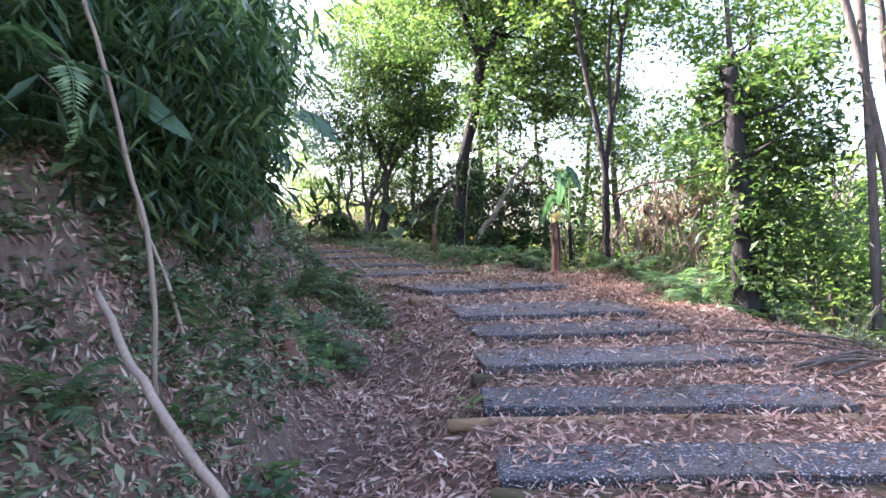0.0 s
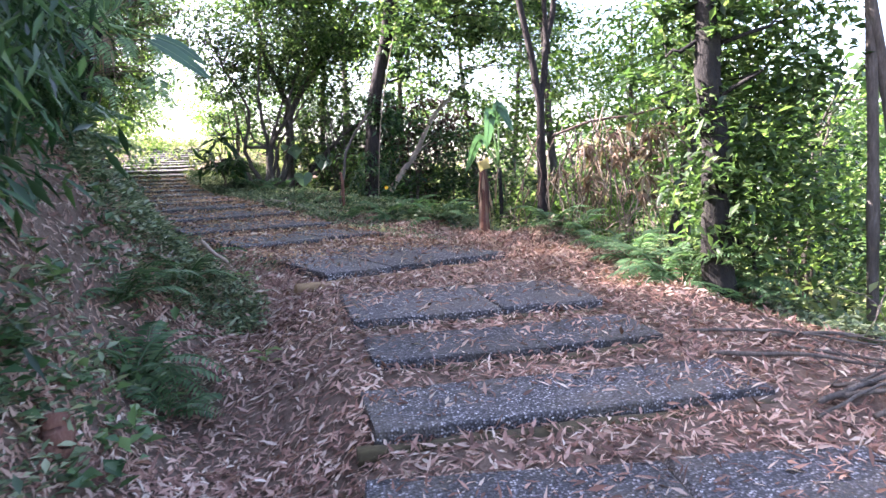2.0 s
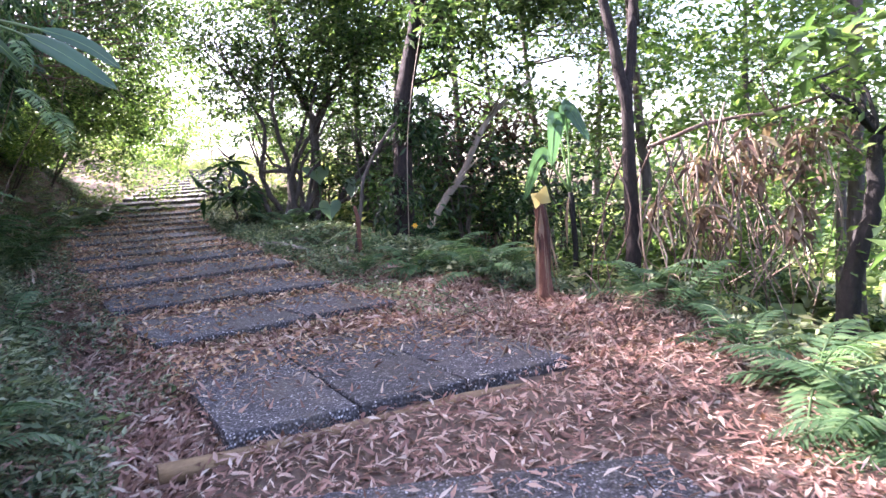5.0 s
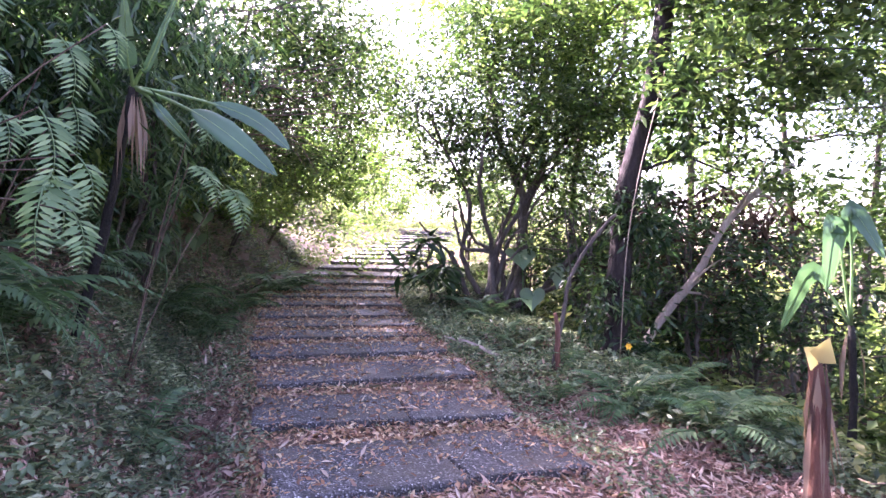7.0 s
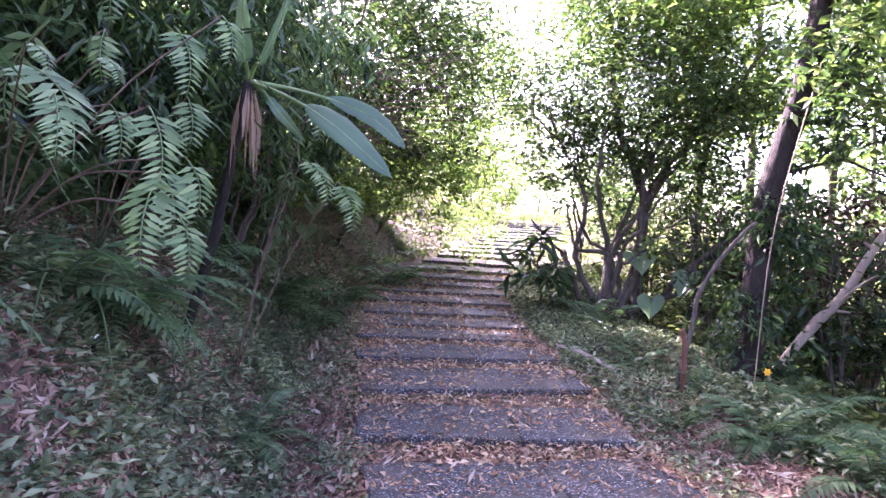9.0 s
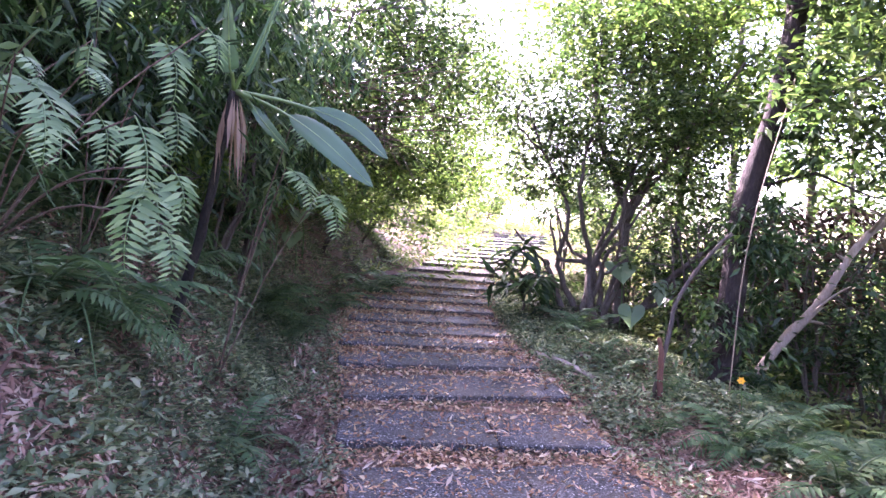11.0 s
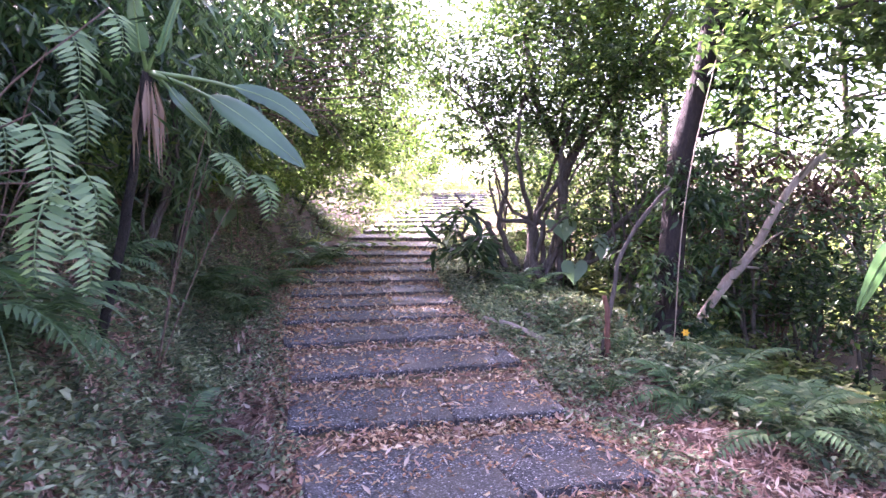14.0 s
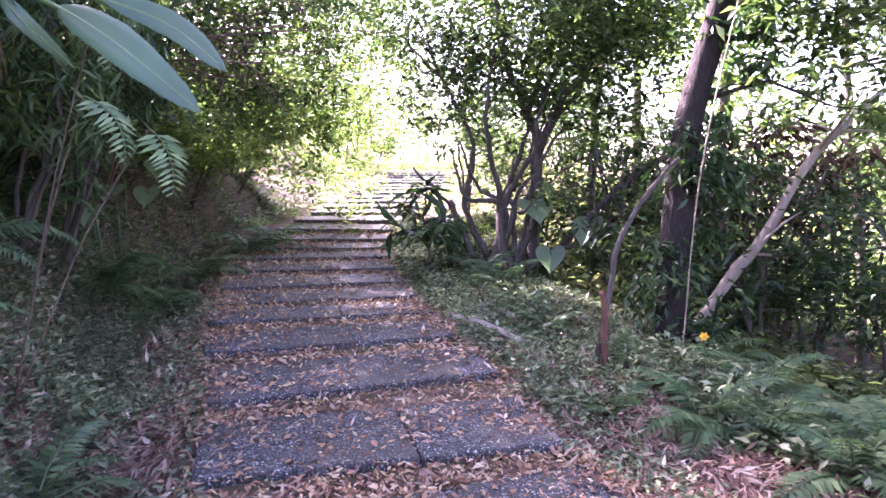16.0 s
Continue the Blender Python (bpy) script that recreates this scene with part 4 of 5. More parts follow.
# bamboo stand
for k in range(7):
    bx, by = 4.25 + random.uniform(-0.25, 0.35), 6.6 + random.uniform(-0.3, 0.4)
    tx = random.uniform(-0.5, 0.15) if k else -1.3
    bz = ground_at(bx, by)
    root = thing("bamboo", (bx, by, bz - 0.05), "dark bluish bamboo culm in a leaning clump", "bamboo", "bamboo culms")
    pts = curve_pts([(0, 0, 0), (tx * 0.2, 0, 2.2), (tx * 0.65, 0.05, 4.6), (tx * 1.3, 0.1, 7.0)], 25)
    rad = np.where(np.arange(25) % 4 == 0, 0.05, 0.043) * np.linspace(1.05, 0.6, 25)
    part("culm", tubes_mesh("culm", [tube(pts, rad, 9)], M_BARK), root)
    me, _ = crown_mesh("leaves", [((tx * 0.9, 0, 5.6), (0.8, 0.8, 1.0)), ((tx * 0.4, 0.1, 3.4), (0.4, 0.4, 0.5))], 420, 0.16, 0.14, M_LEAF, 0.6)
    part("leaves", me, root)

# trees down the slope
SPOTS = [(3.6, 13.5), (5.2, 12.2), (2.8, 16.2), (5.8, 15.8), (1.4, 18.0), (4.2, 19.5), (0.2, 20.5), (7.0, 19.0), (8.5, 14.5), (2.5, 23.5), (-1.0, 23.0), (10.5, 18.5)]
for k, (x, y) in enumerate(SPOTS):
    h = random.uniform(5.8, 8.0) - (0.6 if x > 5 else 0)
    z = ground_at(x, y)
    lean = random.uniform(-0.5, 0.5)
    top = z + h
    tree("tree", [([(x, y, z), (x + lean * 0.2, y, z + h * 0.3), (x + lean * 0.6, y + 0.1, z + h * 0.6), (x + lean, y + 0.2, top)], random.uniform(0.06, 0.11), 0.025)],
         [((x + lean, y, top - 0.7), (1.7, 1.5, 0.9)), ((x + random.uniform(-1, 1), y, top - 2.0), (1.2, 1.2, 0.7)), ((x + random.uniform(-0.8, 0.8), y, z + h * 0.45), (1.1, 1.0, 0.8))],
         6800 if x < 4.5 else 5000, 0.13, "slender broadleaf tree standing on the falling slope", mat=(M_LEAF_BRIGHT, M_LEAF_BRIGHT, M_LEAF)[k % 3], limbs=18, group="slope trees")
BUSH = [(4.4, 8.1), (4.9, 7.4), (5.4, 9.4), (3.4, 11.6), (4.8, 13.6), (1.9, 14.6), (3.0, 14.8), (0.6, 15.8), (1.6, 16.6), (5.6, 6.2), (6.2, 10.6), (-0.6, 17.6), (0.8, 13.9), (6.6, 7.6), (1.2, 14.9), (2.3, 13.4), (1.9, 15.6), (0.2, 16.6), (2.9, 12.4), (1.3, 13.6), (-0.9, 16.4), (-0.2, 15.9), (0.0, 14.6), (-2.0, 16.8)]
for k, (x, y) in enumerate(BUSH):
    z = ground_at(x, y)
    h = random.uniform(1.2, 2.2)
    stems = [([(x, y, z), (x + random.uniform(-0.2, 0.2), y + random.uniform(-0.2, 0.2), z + h * 0.5), (x + random.uniform(-0.5, 0.5), y + random.uniform(-0.5, 0.5), z + h)], 0.02, 0.008) for _ in range(4)]
    tree("bush", stems, [((x, y, z + h * 0.75), (0.75, 0.7, h * 0.35)), ((x + random.uniform(-0.5, 0.5), y + random.uniform(-0.5, 0.5), z + h * 0.45), (0.6, 0.6, h * 0.3))], 2200 if x > 3.2 else 1300, 0.1,
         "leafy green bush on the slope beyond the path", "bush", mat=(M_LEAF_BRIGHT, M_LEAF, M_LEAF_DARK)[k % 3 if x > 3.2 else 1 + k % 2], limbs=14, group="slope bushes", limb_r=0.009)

# withered tangle hanging in the thin forked tree
tangle = thing("withered_creeper", (2.9, 10.2, ground_at(2.9, 10.2)), "withered pinkish brown creepers hanging in a curtain", "creeper")
g0 = ground_at(2.9, 10.2)
for k in range(64):
    x = random.uniform(-0.55, 1.15)
    top = random.uniform(1.0, 1.75) - 0.25 * abs(x - 0.3)
    pts = curve_pts([(x, random.uniform(-0.3, 0.4), top), (x + random.uniform(-0.15, 0.15), random.uniform(-0.35, 0.35), top * 0.6), (x + random.uniform(-0.3, 0.3), random.uniform(-0.4, 0.4), random.uniform(0.0, 0.35))], 8)
    part("strand", tubes_mesh("strand", [tube(pts, np.linspace(0.009, 0.004, 8), 4)], M_CANE if k % 2 else M_BARK_RED), tangle)
me, _ = crown_mesh("withered_leaves", [((0.45, 0, 1.45), (0.7, 0.35, 0.22)), ((0.1, 0, 1.0), (0.5, 0.3, 0.45)), ((0.75, 0, 0.9), (0.35, 0.3, 0.5))], 420, 0.2, 0.2, M_DEAD, 0.8, two=False)
part("withered_leaves", me, tangle)

# withered brown shrub behind the leaning tree
P = (1.51, 14.73, 2.69)
g1 = ground_at(P[0], P[1])
stems = [([(P[0], P[1], g1), (P[0] + random.uniform(-0.3, 0.3), P[1], (g1 + P[2]) / 2), (P[0] + random.uniform(-0.8, 0.8), P[1] + random.uniform(-0.4, 0.4), P[2] + 0.3)], 0.022, 0.008) for _ in range(7)]
tree("withered_shrub", stems, [(P, (1.0, 0.7, 0.6)), ((P[0] - 0.9, P[1] + 0.2, P[2] - 0.4), (0.7, 0.5, 0.5))], 2400, 0.14, "withered dark brown shrub with curled dead leaves", "shrub", bark=M_BARK_RED, mat=M_STUMPLEAF, limbs=22, hang=0.6, width=0.3, limb_r=0.012)

# broken banana stump with withered sheaths
P = down((1.71, 9.9))
stump = thing("banana_stump", P, "broken banana stump with withered sheaths and a yellowed leaf", "stump")
part("stalk", tubes_mesh("stalk", [tube(curve_pts([(0, 0, 0), (0.01, 0, 0.4), (-0.02, 0, 0.72)], 8), np.linspace(0.055, 0.035, 8), 9, 0.12)], M_STUMP), stump)
stump.scale = (1, 1, 1.2)
for k in range(18):
    a = 2 * math.pi * k / 18
    c, s_ = math.cos(a), math.sin(a)
    h = random.uniform(0.5, 0.72)
    v, f = leaves(np.array([[c * 0.04, s_ * 0.04, h]]), np.array([[c * random.uniform(0.02, 0.16), s_ * random.uniform(0.02, 0.16), -1.0]]), np.array([[c, s_, 0.2]]), random.uniform(0.25, 0.62), random.uniform(0.02, 0.045), 0.3, random.uniform(-0.12, 0.2))
    part("withered_sheath", mesh_np("withered_sheath", v, f, M_DEAD if k % 3 else M_STUMPLEAF), stump)
for k, (dx, dy, l) in enumerate(((-0.5, -0.6, 0.11), (0.15, -0.5, 0.13))):
    v, f = leaves(np.array([[0, -0.03, 0.66]]), np.array([[dx * 0.7, dy * 0.5, 0.35]]), np.array([[0, -1.0, 0.3]]), l, 0.13, 0.2, 0.2)
    part("yellow_leaf", mesh_np("yellow_leaf", v, f, M_YELLOW), stump, "yellowed broken leaf")


# ---- banana plants ----
def blade_mesh(path, width, mat, tears=0.10):
    """Long leaf blade along a bent rib, with a fold at the rib and torn edges."""
    c = curve_pts(path, 22)
    d = unit(np.gradient(c, axis=0))
    side = unit(np.cross(d, np.array([0.5, -0.75, 0.3])))
    up = np.cross(side, d)
    t = np.linspace(0, 1, 22)
    w = width * np.clip(np.sin(np.pi * np.clip((t - 0.45) / 0.55, 0.0, 1) ** 0.8) ** 0.6, 0.02, None)
    rows = [c]
    for q, lift in ((0.5, 0.10), (1.0, 0.04)):
        for sgn in (-1, 1):
            jag = 1 - tears * rng.random(22) * (q == 1.0)
            rows.append(c + side * (sgn * w * 0.5 * q * jag)[:, None] + up * (w * lift)[:, None])
    v = np.stack(rows, 1).reshape(-1, 3)
    f = []
    for i in range(21):
        for a, b in ((0, 1), (1, 3), (2, 0), (4, 2)):
            f.append([i * 5 + a, i * 5 + b, i * 5 + 5 + b, i * 5 + 5 + a])
    return mesh_np("blade", v, np.array(f), mat, True)


def banana(name, foot, crown, blades, dry, label):
    base = np.array(down(foot, -0.05))
    root = thing(name, tuple(base), label, "banana plant")
    cr = np.array(crown) - base
    part("trunk", tubes_mesh("trunk", [tube(curve_pts([(0, 0, 0), cr * 0.5 + (0.03, 0, 0), cr], 12), np.linspace(0.035, 0.025, 12), 9, 0.15)], M_BARK_MOSS), root)
    for mid, tip, w in blades:
        m_, t_ = np.array(mid) - base, np.array(tip) - base
        blade = part("leaf", blade_mesh([cr, cr * 0.5 + m_ * 0.5 + (0, 0, 0.03), m_, t_], w, M_BANANA), root)
        rib = tube(curve_pts([cr, cr * 0.5 + m_ * 0.5 + (0, 0, 0.025), m_ - (0, 0, 0.006), t_], 12), np.linspace(0.014, 0.003, 12), 5)
        part("midrib", tubes_mesh("midrib", [rib], M_FERN_PALE), blade, "pale green midrib")
    for k in range(dry):
        a = random.uniform(0, 6.28)
        c, s_ = math.cos(a), math.sin(a)
        v, f = leaves(np.array([cr + (c * 0.04, s_ * 0.04, -0.05)]), np.array([[c * 0.18, s_ * 0.18, -1.0]]), np.array([[c, s_, 0.2]]), random.uniform(0.2, 0.6), random.uniform(0.015, 0.04), 0.3, random.uniform(-0.1, 0.15))
        part("withered_sheath", mesh_np("withered_sheath", v, f, M_DEAD), root)
    return root


banana("banana_plant", (-2.75, 9.6, 2.25), (-2.08, 9.34, 3.38), [((-1.43, 9.30, 3.09), (-1.08, 9.30, 2.82), 0.15), ((-1.45, 9.62, 3.22), (-1.17, 9.60, 3.01), 0.12), ((-1.92, 9.28, 3.5), (-1.72, 9.3, 3.95), 0.05), ((-1.87, 9.36, 3.2), (-1.81, 9.54, 3.05), 0.07), ((-2.0, 9.2, 3.5), (-1.95, 9.1, 3.85), 0.10)], 16,
       "banana plant with withered sheaths and broad drooping leaves")
banana("banana_plant", (-1.53, 3.75, 1.59), (-1.49, 3.76, 1.78), [((-1.36, 3.60, 2.14), (-1.11, 3.58, 1.96), 0.13)], 3, "small banana plant with one broad bluish leaf")
banana("banana_plant", (2.26, 11.73, 0.96), (2.28, 11.72, 1.91), [((2.16, 11.64, 2.65), (2.08, 11.56, 2.16), 0.22), ((2.29, 11.72, 2.74), (2.49, 11.68, 2.40), 0.22), ((2.00, 11.67, 2.30), (1.80, 11.70, 1.85), 0.16)], 5, "banana plant with greyish drooping leaves behind the stump")


# ---- taro ----
def taro(place, size, tilt, turn, spots=True):
    base = np.array(down(place))
    root = thing("taro", tuple(base), "taro plant with a large heart-shaped green leaf", "plant", "taro plants")
    top = np.array(place) - base
    part("stem", tubes_mesh("stem", [tube(curve_pts([(0, 0.1, 0), (0.02, 0.08, top[2] * 0.6), top + (0, 0.03, 0.05)], 10), np.linspace(0.012, 0.007, 10), 6)], M_FERN), root)
    bm = bmesh.new()
    ring = []
    for k in range(28):
        a = 2 * math.pi * k / 28
        x = 16 * math.sin(a) ** 3 / 34
        y = (13 * math.cos(a) - 5 * math.cos(2 * a) - 2 * math.cos(3 * a) - math.cos(4 * a)) / 30
        ring.append(bm.verts.new((x * size, y * size, 0.12 * size * abs(x) * 2 - 0.1 * size * y * y)))
    c = bm.verts.new((0, 0.08 * size, -0.02))
    for k in range(28):
        bm.faces.new((ring[k], ring[(k + 1) % 28], c))
    me = bpy.data.meshes.new("blade")
    bm.to_mesh(me)
    bm.free()
    me.materials.append(M_TARO)
    ob = part("blade", me, root)
    ob.matrix_basis = pose(*top, tilt, 0, turn)
    return root


taro((-0.59, 14.67, 1.87), 0.34, 65, 5)
taro((-0.76, 14.75, 2.37), 0.42, 40, 25)
taro((-0.21, 14.62, 2.17), 0.40, 55, -30)

for y, d, h in ((12.9, -1.35, 0.45), (13.3, -1.5, 0.6), (13.8, -1.4, 0.5), (14.3, -1.5, 0.65), (14.7, -1.35, 0.45), (15.3, -1.45, 0.6)):
    x, yy, _, _, _ = (float(q) for q in along(S_AT(y), -0.5 + d))
    taro((x, yy, ground_at(x, yy) + h), random.uniform(0.26, 0.36), random.uniform(30, 60), random.uniform(-10, 60))
twigs = thing("twig_heap", down((1.75, 9.2)), "heap of thin dry twigs at the edge of the hollow", "twigs")
for k in range(36):
    x, y = random.uniform(-0.7, 0.9), random.uniform(-0.9, 0.6)
    g = ground_at(1.75 + x, 9.2 + y) - ground_at(1.75, 9.2) + 0.04
    a, l = random.uniform(0, 6.28), random.uniform(0.12, 0.34)
    pts = curve_pts([(x, y, g), (x + l * 0.4 * math.cos(a), y + l * 0.4 * math.sin(a), g + random.uniform(0.04, 0.22)), (x + l * math.cos(a), y + l * math.sin(a), g + random.uniform(0.0, 0.25))], 6, 0.008)
    part("twig", tubes_mesh("twig", [tube(pts, np.linspace(0.006, 0.0025, 6), 4)], M_CANE if k % 3 else M_BARK_RED), twigs)

# ---- thicket on the bank ----
# the first four are added high up to keep sun off the path
THICK = [((-3.4, 11.4, 4.0), 0.9), ((-3.3, 10.3, 4.7), 0.9), ((-2.6, 7.9, 4.7), 1.0), ((-2.75, 8.8, 5.0), 1.0), ((-2.1, 2.9, 2.35), 0.7), ((-2.2, 2.2, 2.5), 0.7), ((-2.00, 3.97, 2.55), 1.2), ((-1.70, 4.33, 2.72), 1.2), ((-1.75, 4.81, 2.50), 0.9), ((-1.95, 5.42, 3.12), 1.1), ((-2.25, 6.83, 2.6), 0.9), ((-2.3, 6.62, 3.13), 1.0), ((-1.76, 3.98, 2.16), 0.9), ((-1.70, 4.54, 2.08), 0.9), ((-2.2, 7.06, 3.67), 0.9), ((-2.5, 7.17, 2.3), 0.7),
         ((-2.93, 8.65, 3.48), 1.1), ((-2.95, 9.08, 3.85), 1.0), ((-2.4, 5.6, 4.4), 1.2), ((-2.5, 4.2, 4.0), 1.2), ((-2.4, 7.0, 4.7), 1.2), ((-2.7, 2.6, 3.6), 1.2), ((-3.0, 9.63, 3.95), 1.0), ((-3.1, 10.69, 4.1), 1.0)]
for k, (p, r) in enumerate(THICK):
    bx, by = p[0] - 0.5, p[1] + 0.2
    gz = ground_at(bx, by)
    stems = [([(bx, by, gz), ((bx + p[0]) / 2 + random.uniform(-0.2, 0.2), by, (gz + p[2]) / 2 + 0.1), (p[0] + random.uniform(-0.5, 0.3), p[1] + random.uniform(-0.4, 0.4), p[2] + random.uniform(-0.1, 0.5))], 0.018, 0.006) for _ in range(5)]
    # most thickets take the dark copy, so their inner shade is painted
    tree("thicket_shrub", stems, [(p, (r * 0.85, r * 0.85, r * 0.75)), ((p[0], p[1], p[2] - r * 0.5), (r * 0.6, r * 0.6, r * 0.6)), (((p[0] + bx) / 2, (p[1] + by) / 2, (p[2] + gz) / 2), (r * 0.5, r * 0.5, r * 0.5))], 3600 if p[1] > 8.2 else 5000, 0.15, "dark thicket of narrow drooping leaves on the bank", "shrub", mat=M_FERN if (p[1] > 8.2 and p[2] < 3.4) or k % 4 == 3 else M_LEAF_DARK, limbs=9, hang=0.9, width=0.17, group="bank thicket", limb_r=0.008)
# overhanging shrubs further up the bank
OVER = [((-3.0, 15.8, 4.5), 0.9, 3), ((-3.2, 17.4, 4.0), 0.8, 3), ((-2.9, 13.4, 4.9), 0.9, 0), ((-3.26, 12.54, 4.64), 1.1, 0), ((-3.34, 13.76, 4.38), 1.1, 1), ((-3.29, 14.90, 5.25), 1.2, 0), ((-3.69, 16.26, 5.14), 1.0, 0), ((-3.49, 14.14, 3.76), 0.9, 1), ((-4.09, 16.63, 4.33), 0.8, 0), ((-3.87, 15.62, 3.57), 0.7, 2), ((-7.03, 26.77, 6.41), 1.6, 3), ((-7.06, 25.68, 4.71), 1.2, 3), ((-6.46, 29.08, 9.67), 2.0, 3), ((-3.69, 14.02, 5.38), 1.2, 0)]
for k, (p, r, kind) in enumerate(OVER):
    p = (p[0] - 0.12, p[1], p[2] + 0.2)
    bx, by = p[0] - 2.6, p[1] - 0.1
    gz = ground_at(bx, by)
    mx, mz = bx * 0.6 + p[0] * 0.4, max(gz, (gz + p[2]) / 2) + 0.7
    stems = [([(bx, by, gz), (mx + random.uniform(-0.3, 0.3), by, mz), (p[0] + random.uniform(-0.6, 0.5), p[1] + random.uniform(-0.5, 0.5), p[2] + random.uniform(-0.2, 0.5))], 0.016, 0.006) for _ in range(3)]
    tree("overhanging_shrub", stems, [(p, (r, r, r * 0.75)), ((p[0] + 0.3, p[1], p[2] - r * 0.5), (r * 0.6, r * 0.6, r * 0.5)), ((p[0] - 1.1, p[1] - 0.2, p[2] * 0.6 + gz * 0.4), (1.0, 0.9, 0.8)), ((p[0] - 0.9, p[1] - 0.3, max(p[2] - 1.6, gz)), (0.8, 0.8, 0.6))], 4700, 0.085, "twiggy shrub with small leaves overhanging the bank", "shrub", bark=M_BARK_RED if kind == 1 else M_BARK,
         mat=(M_LEAF, M_LEAF, M_LEAF_BRIGHT, M_LEAF_BRIGHT)[kind], limbs=34 if kind == 1 else 20, group="bank shrubs", limb_r=0.012)
# leafy growth between the bank's foot and the overhanging shrubs
for k in range(24):
    y = 10.4 + k * 0.35
    x, yy, _, _, _ = (float(q) for q in along(S_AT(y), -HALF - (1.35 if k % 2 else 2.0) - random.uniform(0, 0.3)))
    z = ground_at(x, yy)
    r = random.uniform(0.45, 0.65)
    stems = [([(x, yy, z), (x + random.uniform(-0.1, 0.2), yy, z + 0.3), (x + random.uniform(-0.1, 0.3), yy + random.uniform(-0.3, 0.3), z + random.uniform(0.5, 0.9))], 0.012, 0.005) for _ in range(4)]
    tree("bank_shrub", stems, [((x + 0.05, yy, z + 0.45), (r, r, 0.35)), ((x - 0.3, yy, z + 1.0), (r, r, 0.5))], 2300, 0.09, "small-leaved green shrub growing out of the bank", "shrub", mat=(M_FERN, M_LEAF_BRIGHT)[k % 2], limbs=9, group="low bank shrubs", limb_r=0.007)
# bare brown twigs under the overhanging shrubs
for k in range(16):
    x, y, z = -3.5 + random.uniform(-0.3, 0.3), 12.4 + random.uniform(-0.7, 0.9), 4.0 + random.uniform(-0.4, 0.4)
    l = random.uniform(0.6, 1.2)
    bx, by = x - 1.8, y + 0.1
    dead_branch("dead_branch", [(bx, by, ground_at(bx, by) - 0.05), (x - 0.9, y, z + 0.1), (x, y - 0.1, z), (x + l, y - random.uniform(0.1, 0.5), z + random.uniform(-0.35, 0.15))], 0.014, 0.006, 7, "bare brown twiggy branch hanging out from the bank", M_BARK_RED)
# tree added above the bank to block sun, its crown leaning out
for k, (x, y, cx, cy, cz) in enumerate(((-5.4, 12.6, -4.4, 12.6, 6.6),)):
    z = ground_at(x, y)
    tree("tree", [([(x, y, z), (x + 0.2, y, z + 1.0), ((x + cx) / 2, (y + cy) / 2, (z + cz) / 2 + 0.5), (cx - 0.3, cy, cz)], 0.09, 0.03)], [((cx, cy, cz), (1.6, 1.4, 0.9)), ((cx + 0.9, cy + 0.2, cz - 0.9), (0.9, 1.0, 0.5)), ((cx - 1.2, cy, cz - 0.8), (1.2, 1.2, 0.8))], 6500, 0.12, "broadleaf tree added above the bank to block sun", mat=M_LEAF, limbs=20, group="bank trees")
# sunlit growth past the crest
for k, (dx, y) in enumerate(((-2.6, 27), (2.4, 28), (-0.6, 33), (1.2, 36), (-4.5, 31), (4.0, 33), (-2.5, 38), (3.2, 23.5))):
    x, yy, z, _, _ = (float(q) for q in along(S_AT(y), dx))
    z = ground_at(x, yy)
    h = random.uniform(1.6, 3.2)
    tree("bush", [([(x, yy, z), (x + 0.1, yy, z + h * 0.5), (x, yy + 0.1, z + h)], 0.04, 0.012)], [((x, yy, z + h * 0.7), (1.4, 1.2, h * 0.4)), ((x + 0.6, yy, z + h * 0.35), (1.0, 1.0, h * 0.35))], 3200, 0.14, "sunlit pale green bush past the crest", "bush", mat=M_LEAF_BRIGHT, group="far bushes")

# woods across the valley
blobs = []
for k in range(60):
    x, y = random.uniform(14, 60), random.uniform(-12, 70)
    z = ground_at(x, y)
    h = random.uniform(5, 8)
    blobs.append(((x, y, z + h * 0.7), (random.uniform(3, 5), random.uniform(3, 5), h)))
me, _ = crown_mesh("far_woods", blobs, 40000, 0.7, 0.6, M_LEAF, 0.2)
tagged(new("far_woods", me), "green woods filling the valley below", "woods", kind="stuff")

# ---- small things ----
P = (-1.89, 8.21, 1.81)
z = ground_at(P[0], P[1])
box = thing("plastic_case", (P[0], P[1], z - 0.01), "small black plastic case with a white edge on litter", "litter")
bm = bmesh.new()
bmesh.ops.create_cube(bm, size=1)
bmesh.ops.scale(bm, vec=(0.07, 0.05, 0.06), verts=bm.verts)
bmesh.ops.bevel(bm, geom=bm.edges[:], offset=0.008, segments=2, affect="EDGES")
me = bpy.data.meshes.new("body")
bm.to_mesh(me)
bm.free()
me.materials.append(M_BLACK)
ob = part("body", me, box)
ob.matrix_basis = pose(0, 0, 0.035, 8, 5, 30)
bm = bmesh.new()
bmesh.ops.create_cube(bm, size=1)
bmesh.ops.scale(bm, vec=(0.06, 0.045, 0.012), verts=bm.verts)
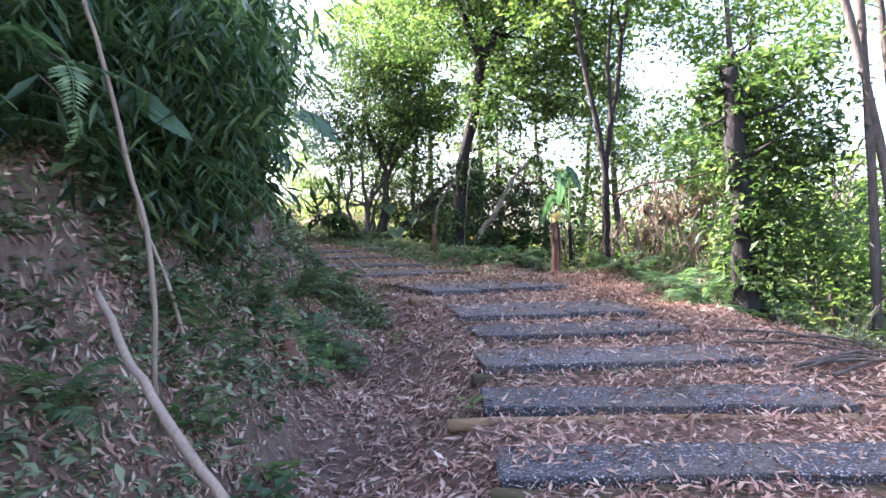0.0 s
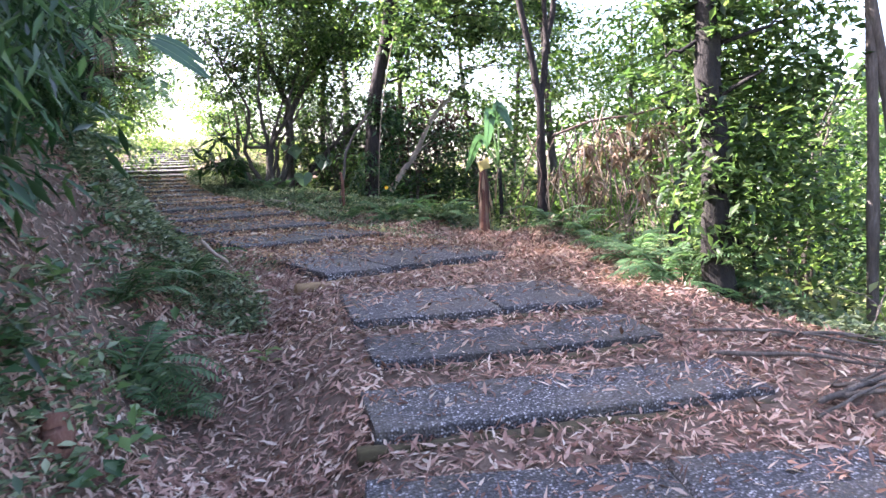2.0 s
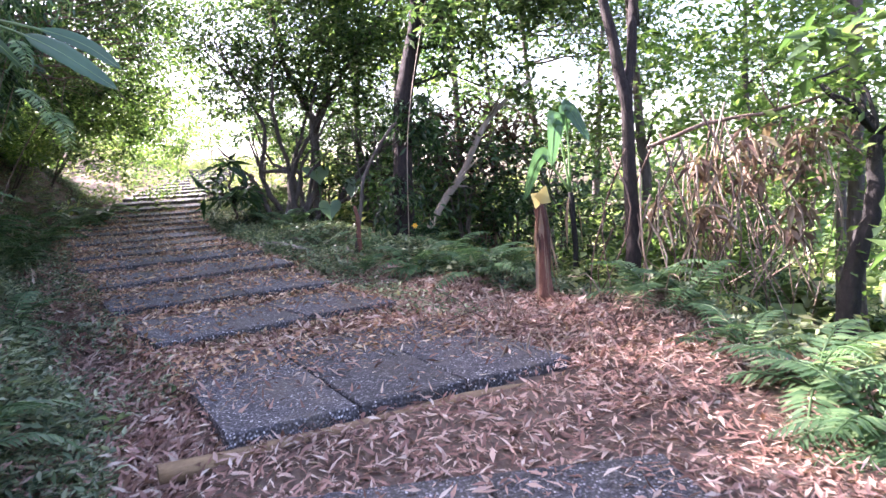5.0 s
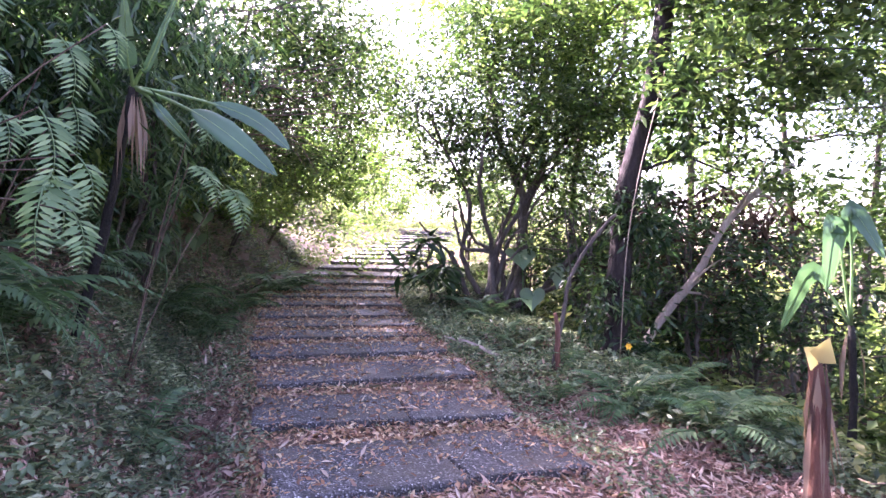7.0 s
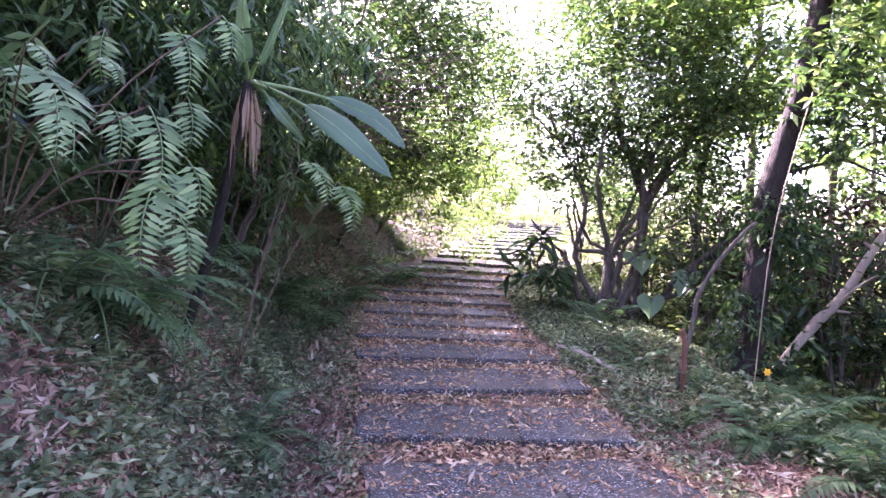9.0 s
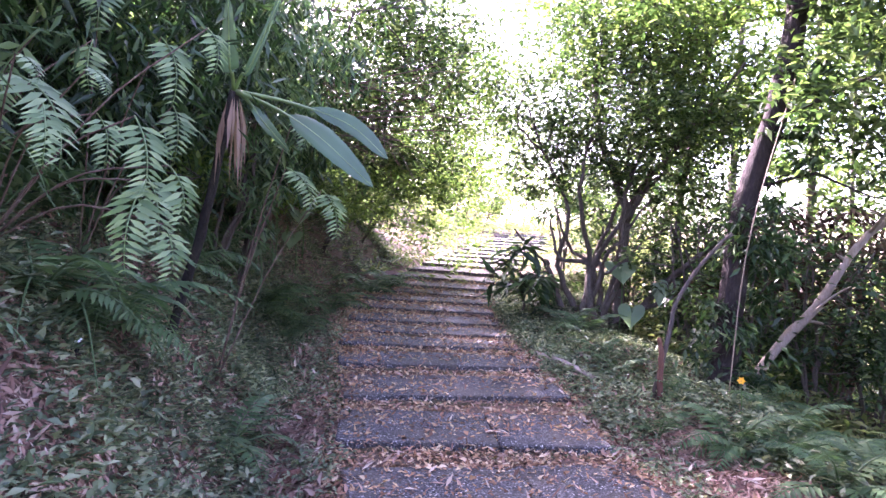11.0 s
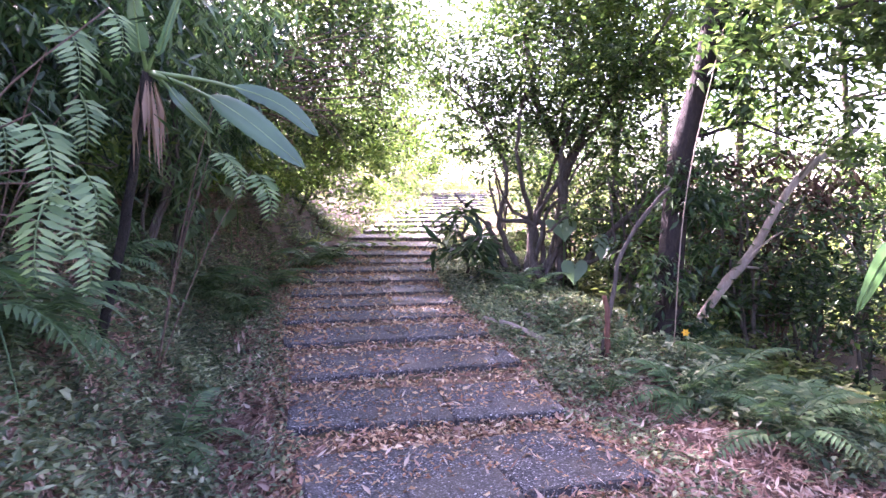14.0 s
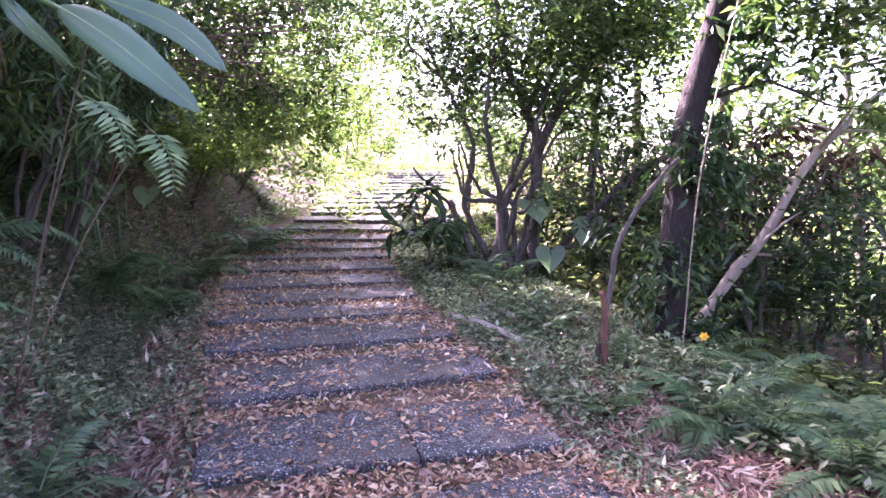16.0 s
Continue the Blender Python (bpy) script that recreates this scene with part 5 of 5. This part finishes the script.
bmesh.ops.bevel(bm, geom=bm.edges[:], offset=0.003, segments=1, affect="EDGES")
me = bpy.data.meshes.new("edge")
bm.to_mesh(me)
bm.free()
me.materials.append(M_WHITE)
ob = part("edge", me, box, "white plastic edge")
ob.matrix_basis = pose(0.0, 0, 0.072, 8, 5, 30)

P = (0.70, 11.67, 1.73)
fl = thing("flower", down(P), "single orange-yellow flower among ferns", "flower")
part("stem", tubes_mesh("stem", [tube(curve_pts([(0, 0, 0), (0.01, 0, 0.15), (0, -0.02, max(0.2, P[2] - ground_at(P[0], P[1])))], 7), np.full(7, 0.004), 5)], M_FERN), fl)
hz = max(0.2, P[2] - ground_at(P[0], P[1]))
for k in range(6):
    a = 2 * math.pi * k / 6
    v, f = leaves(np.array([[0, -0.02, hz]]), np.array([[math.cos(a), -0.3, math.sin(a)]]), np.array([[0, -1.0, 0.0]]), 0.032, 0.024, 0.1, 0.1)
    part("petal", mesh_np("petal", v, f, M_FLOWER), fl)
P = (-1.22, 8.48, 1.46)
v, f = flat_leaves(np.array([P[0]]), np.array([P[1]]), 0.04, 0.1, 0.07, 0.1)
tagged(new("red_leaf", mesh_np("red_leaf", v, f, M_RED)), "single dark red fallen leaf lying on litter", "leaf")
for q in ((-0.78, 3.57, 0.65), (-0.72, 3.66, 0.77), (-0.31, 6.10, 1.12), (0.16, 4.29, 0.63), (-0.67, 7.90, 1.54), (-1.15, 3.26, 1.08)):
    root = thing("seedling", down(q), "small bright green seedling rising from litter", "seedling", "seedlings")
    for k in range(6):
        a = 2.4 * k
        v, f = leaves(np.array([[0, 0, 0.05 + 0.015 * k]]), np.array([[math.cos(a), math.sin(a), 0.35]]), np.array([[0, 0, 1.0]]), random.uniform(0.08, 0.14), random.uniform(0.05, 0.075), 0.15, 0.2)
        part("leaf", mesh_np("leaf", v, f, M_LEAF_BRIGHT), root)
    part("stem", tubes_mesh("stem", [tube(np.array([(0, 0, 0), (0.003, 0, 0.07), (0, 0.003, 0.14)]), np.array([0.004, 0.003, 0.002]), 5)], M_FERN), root)
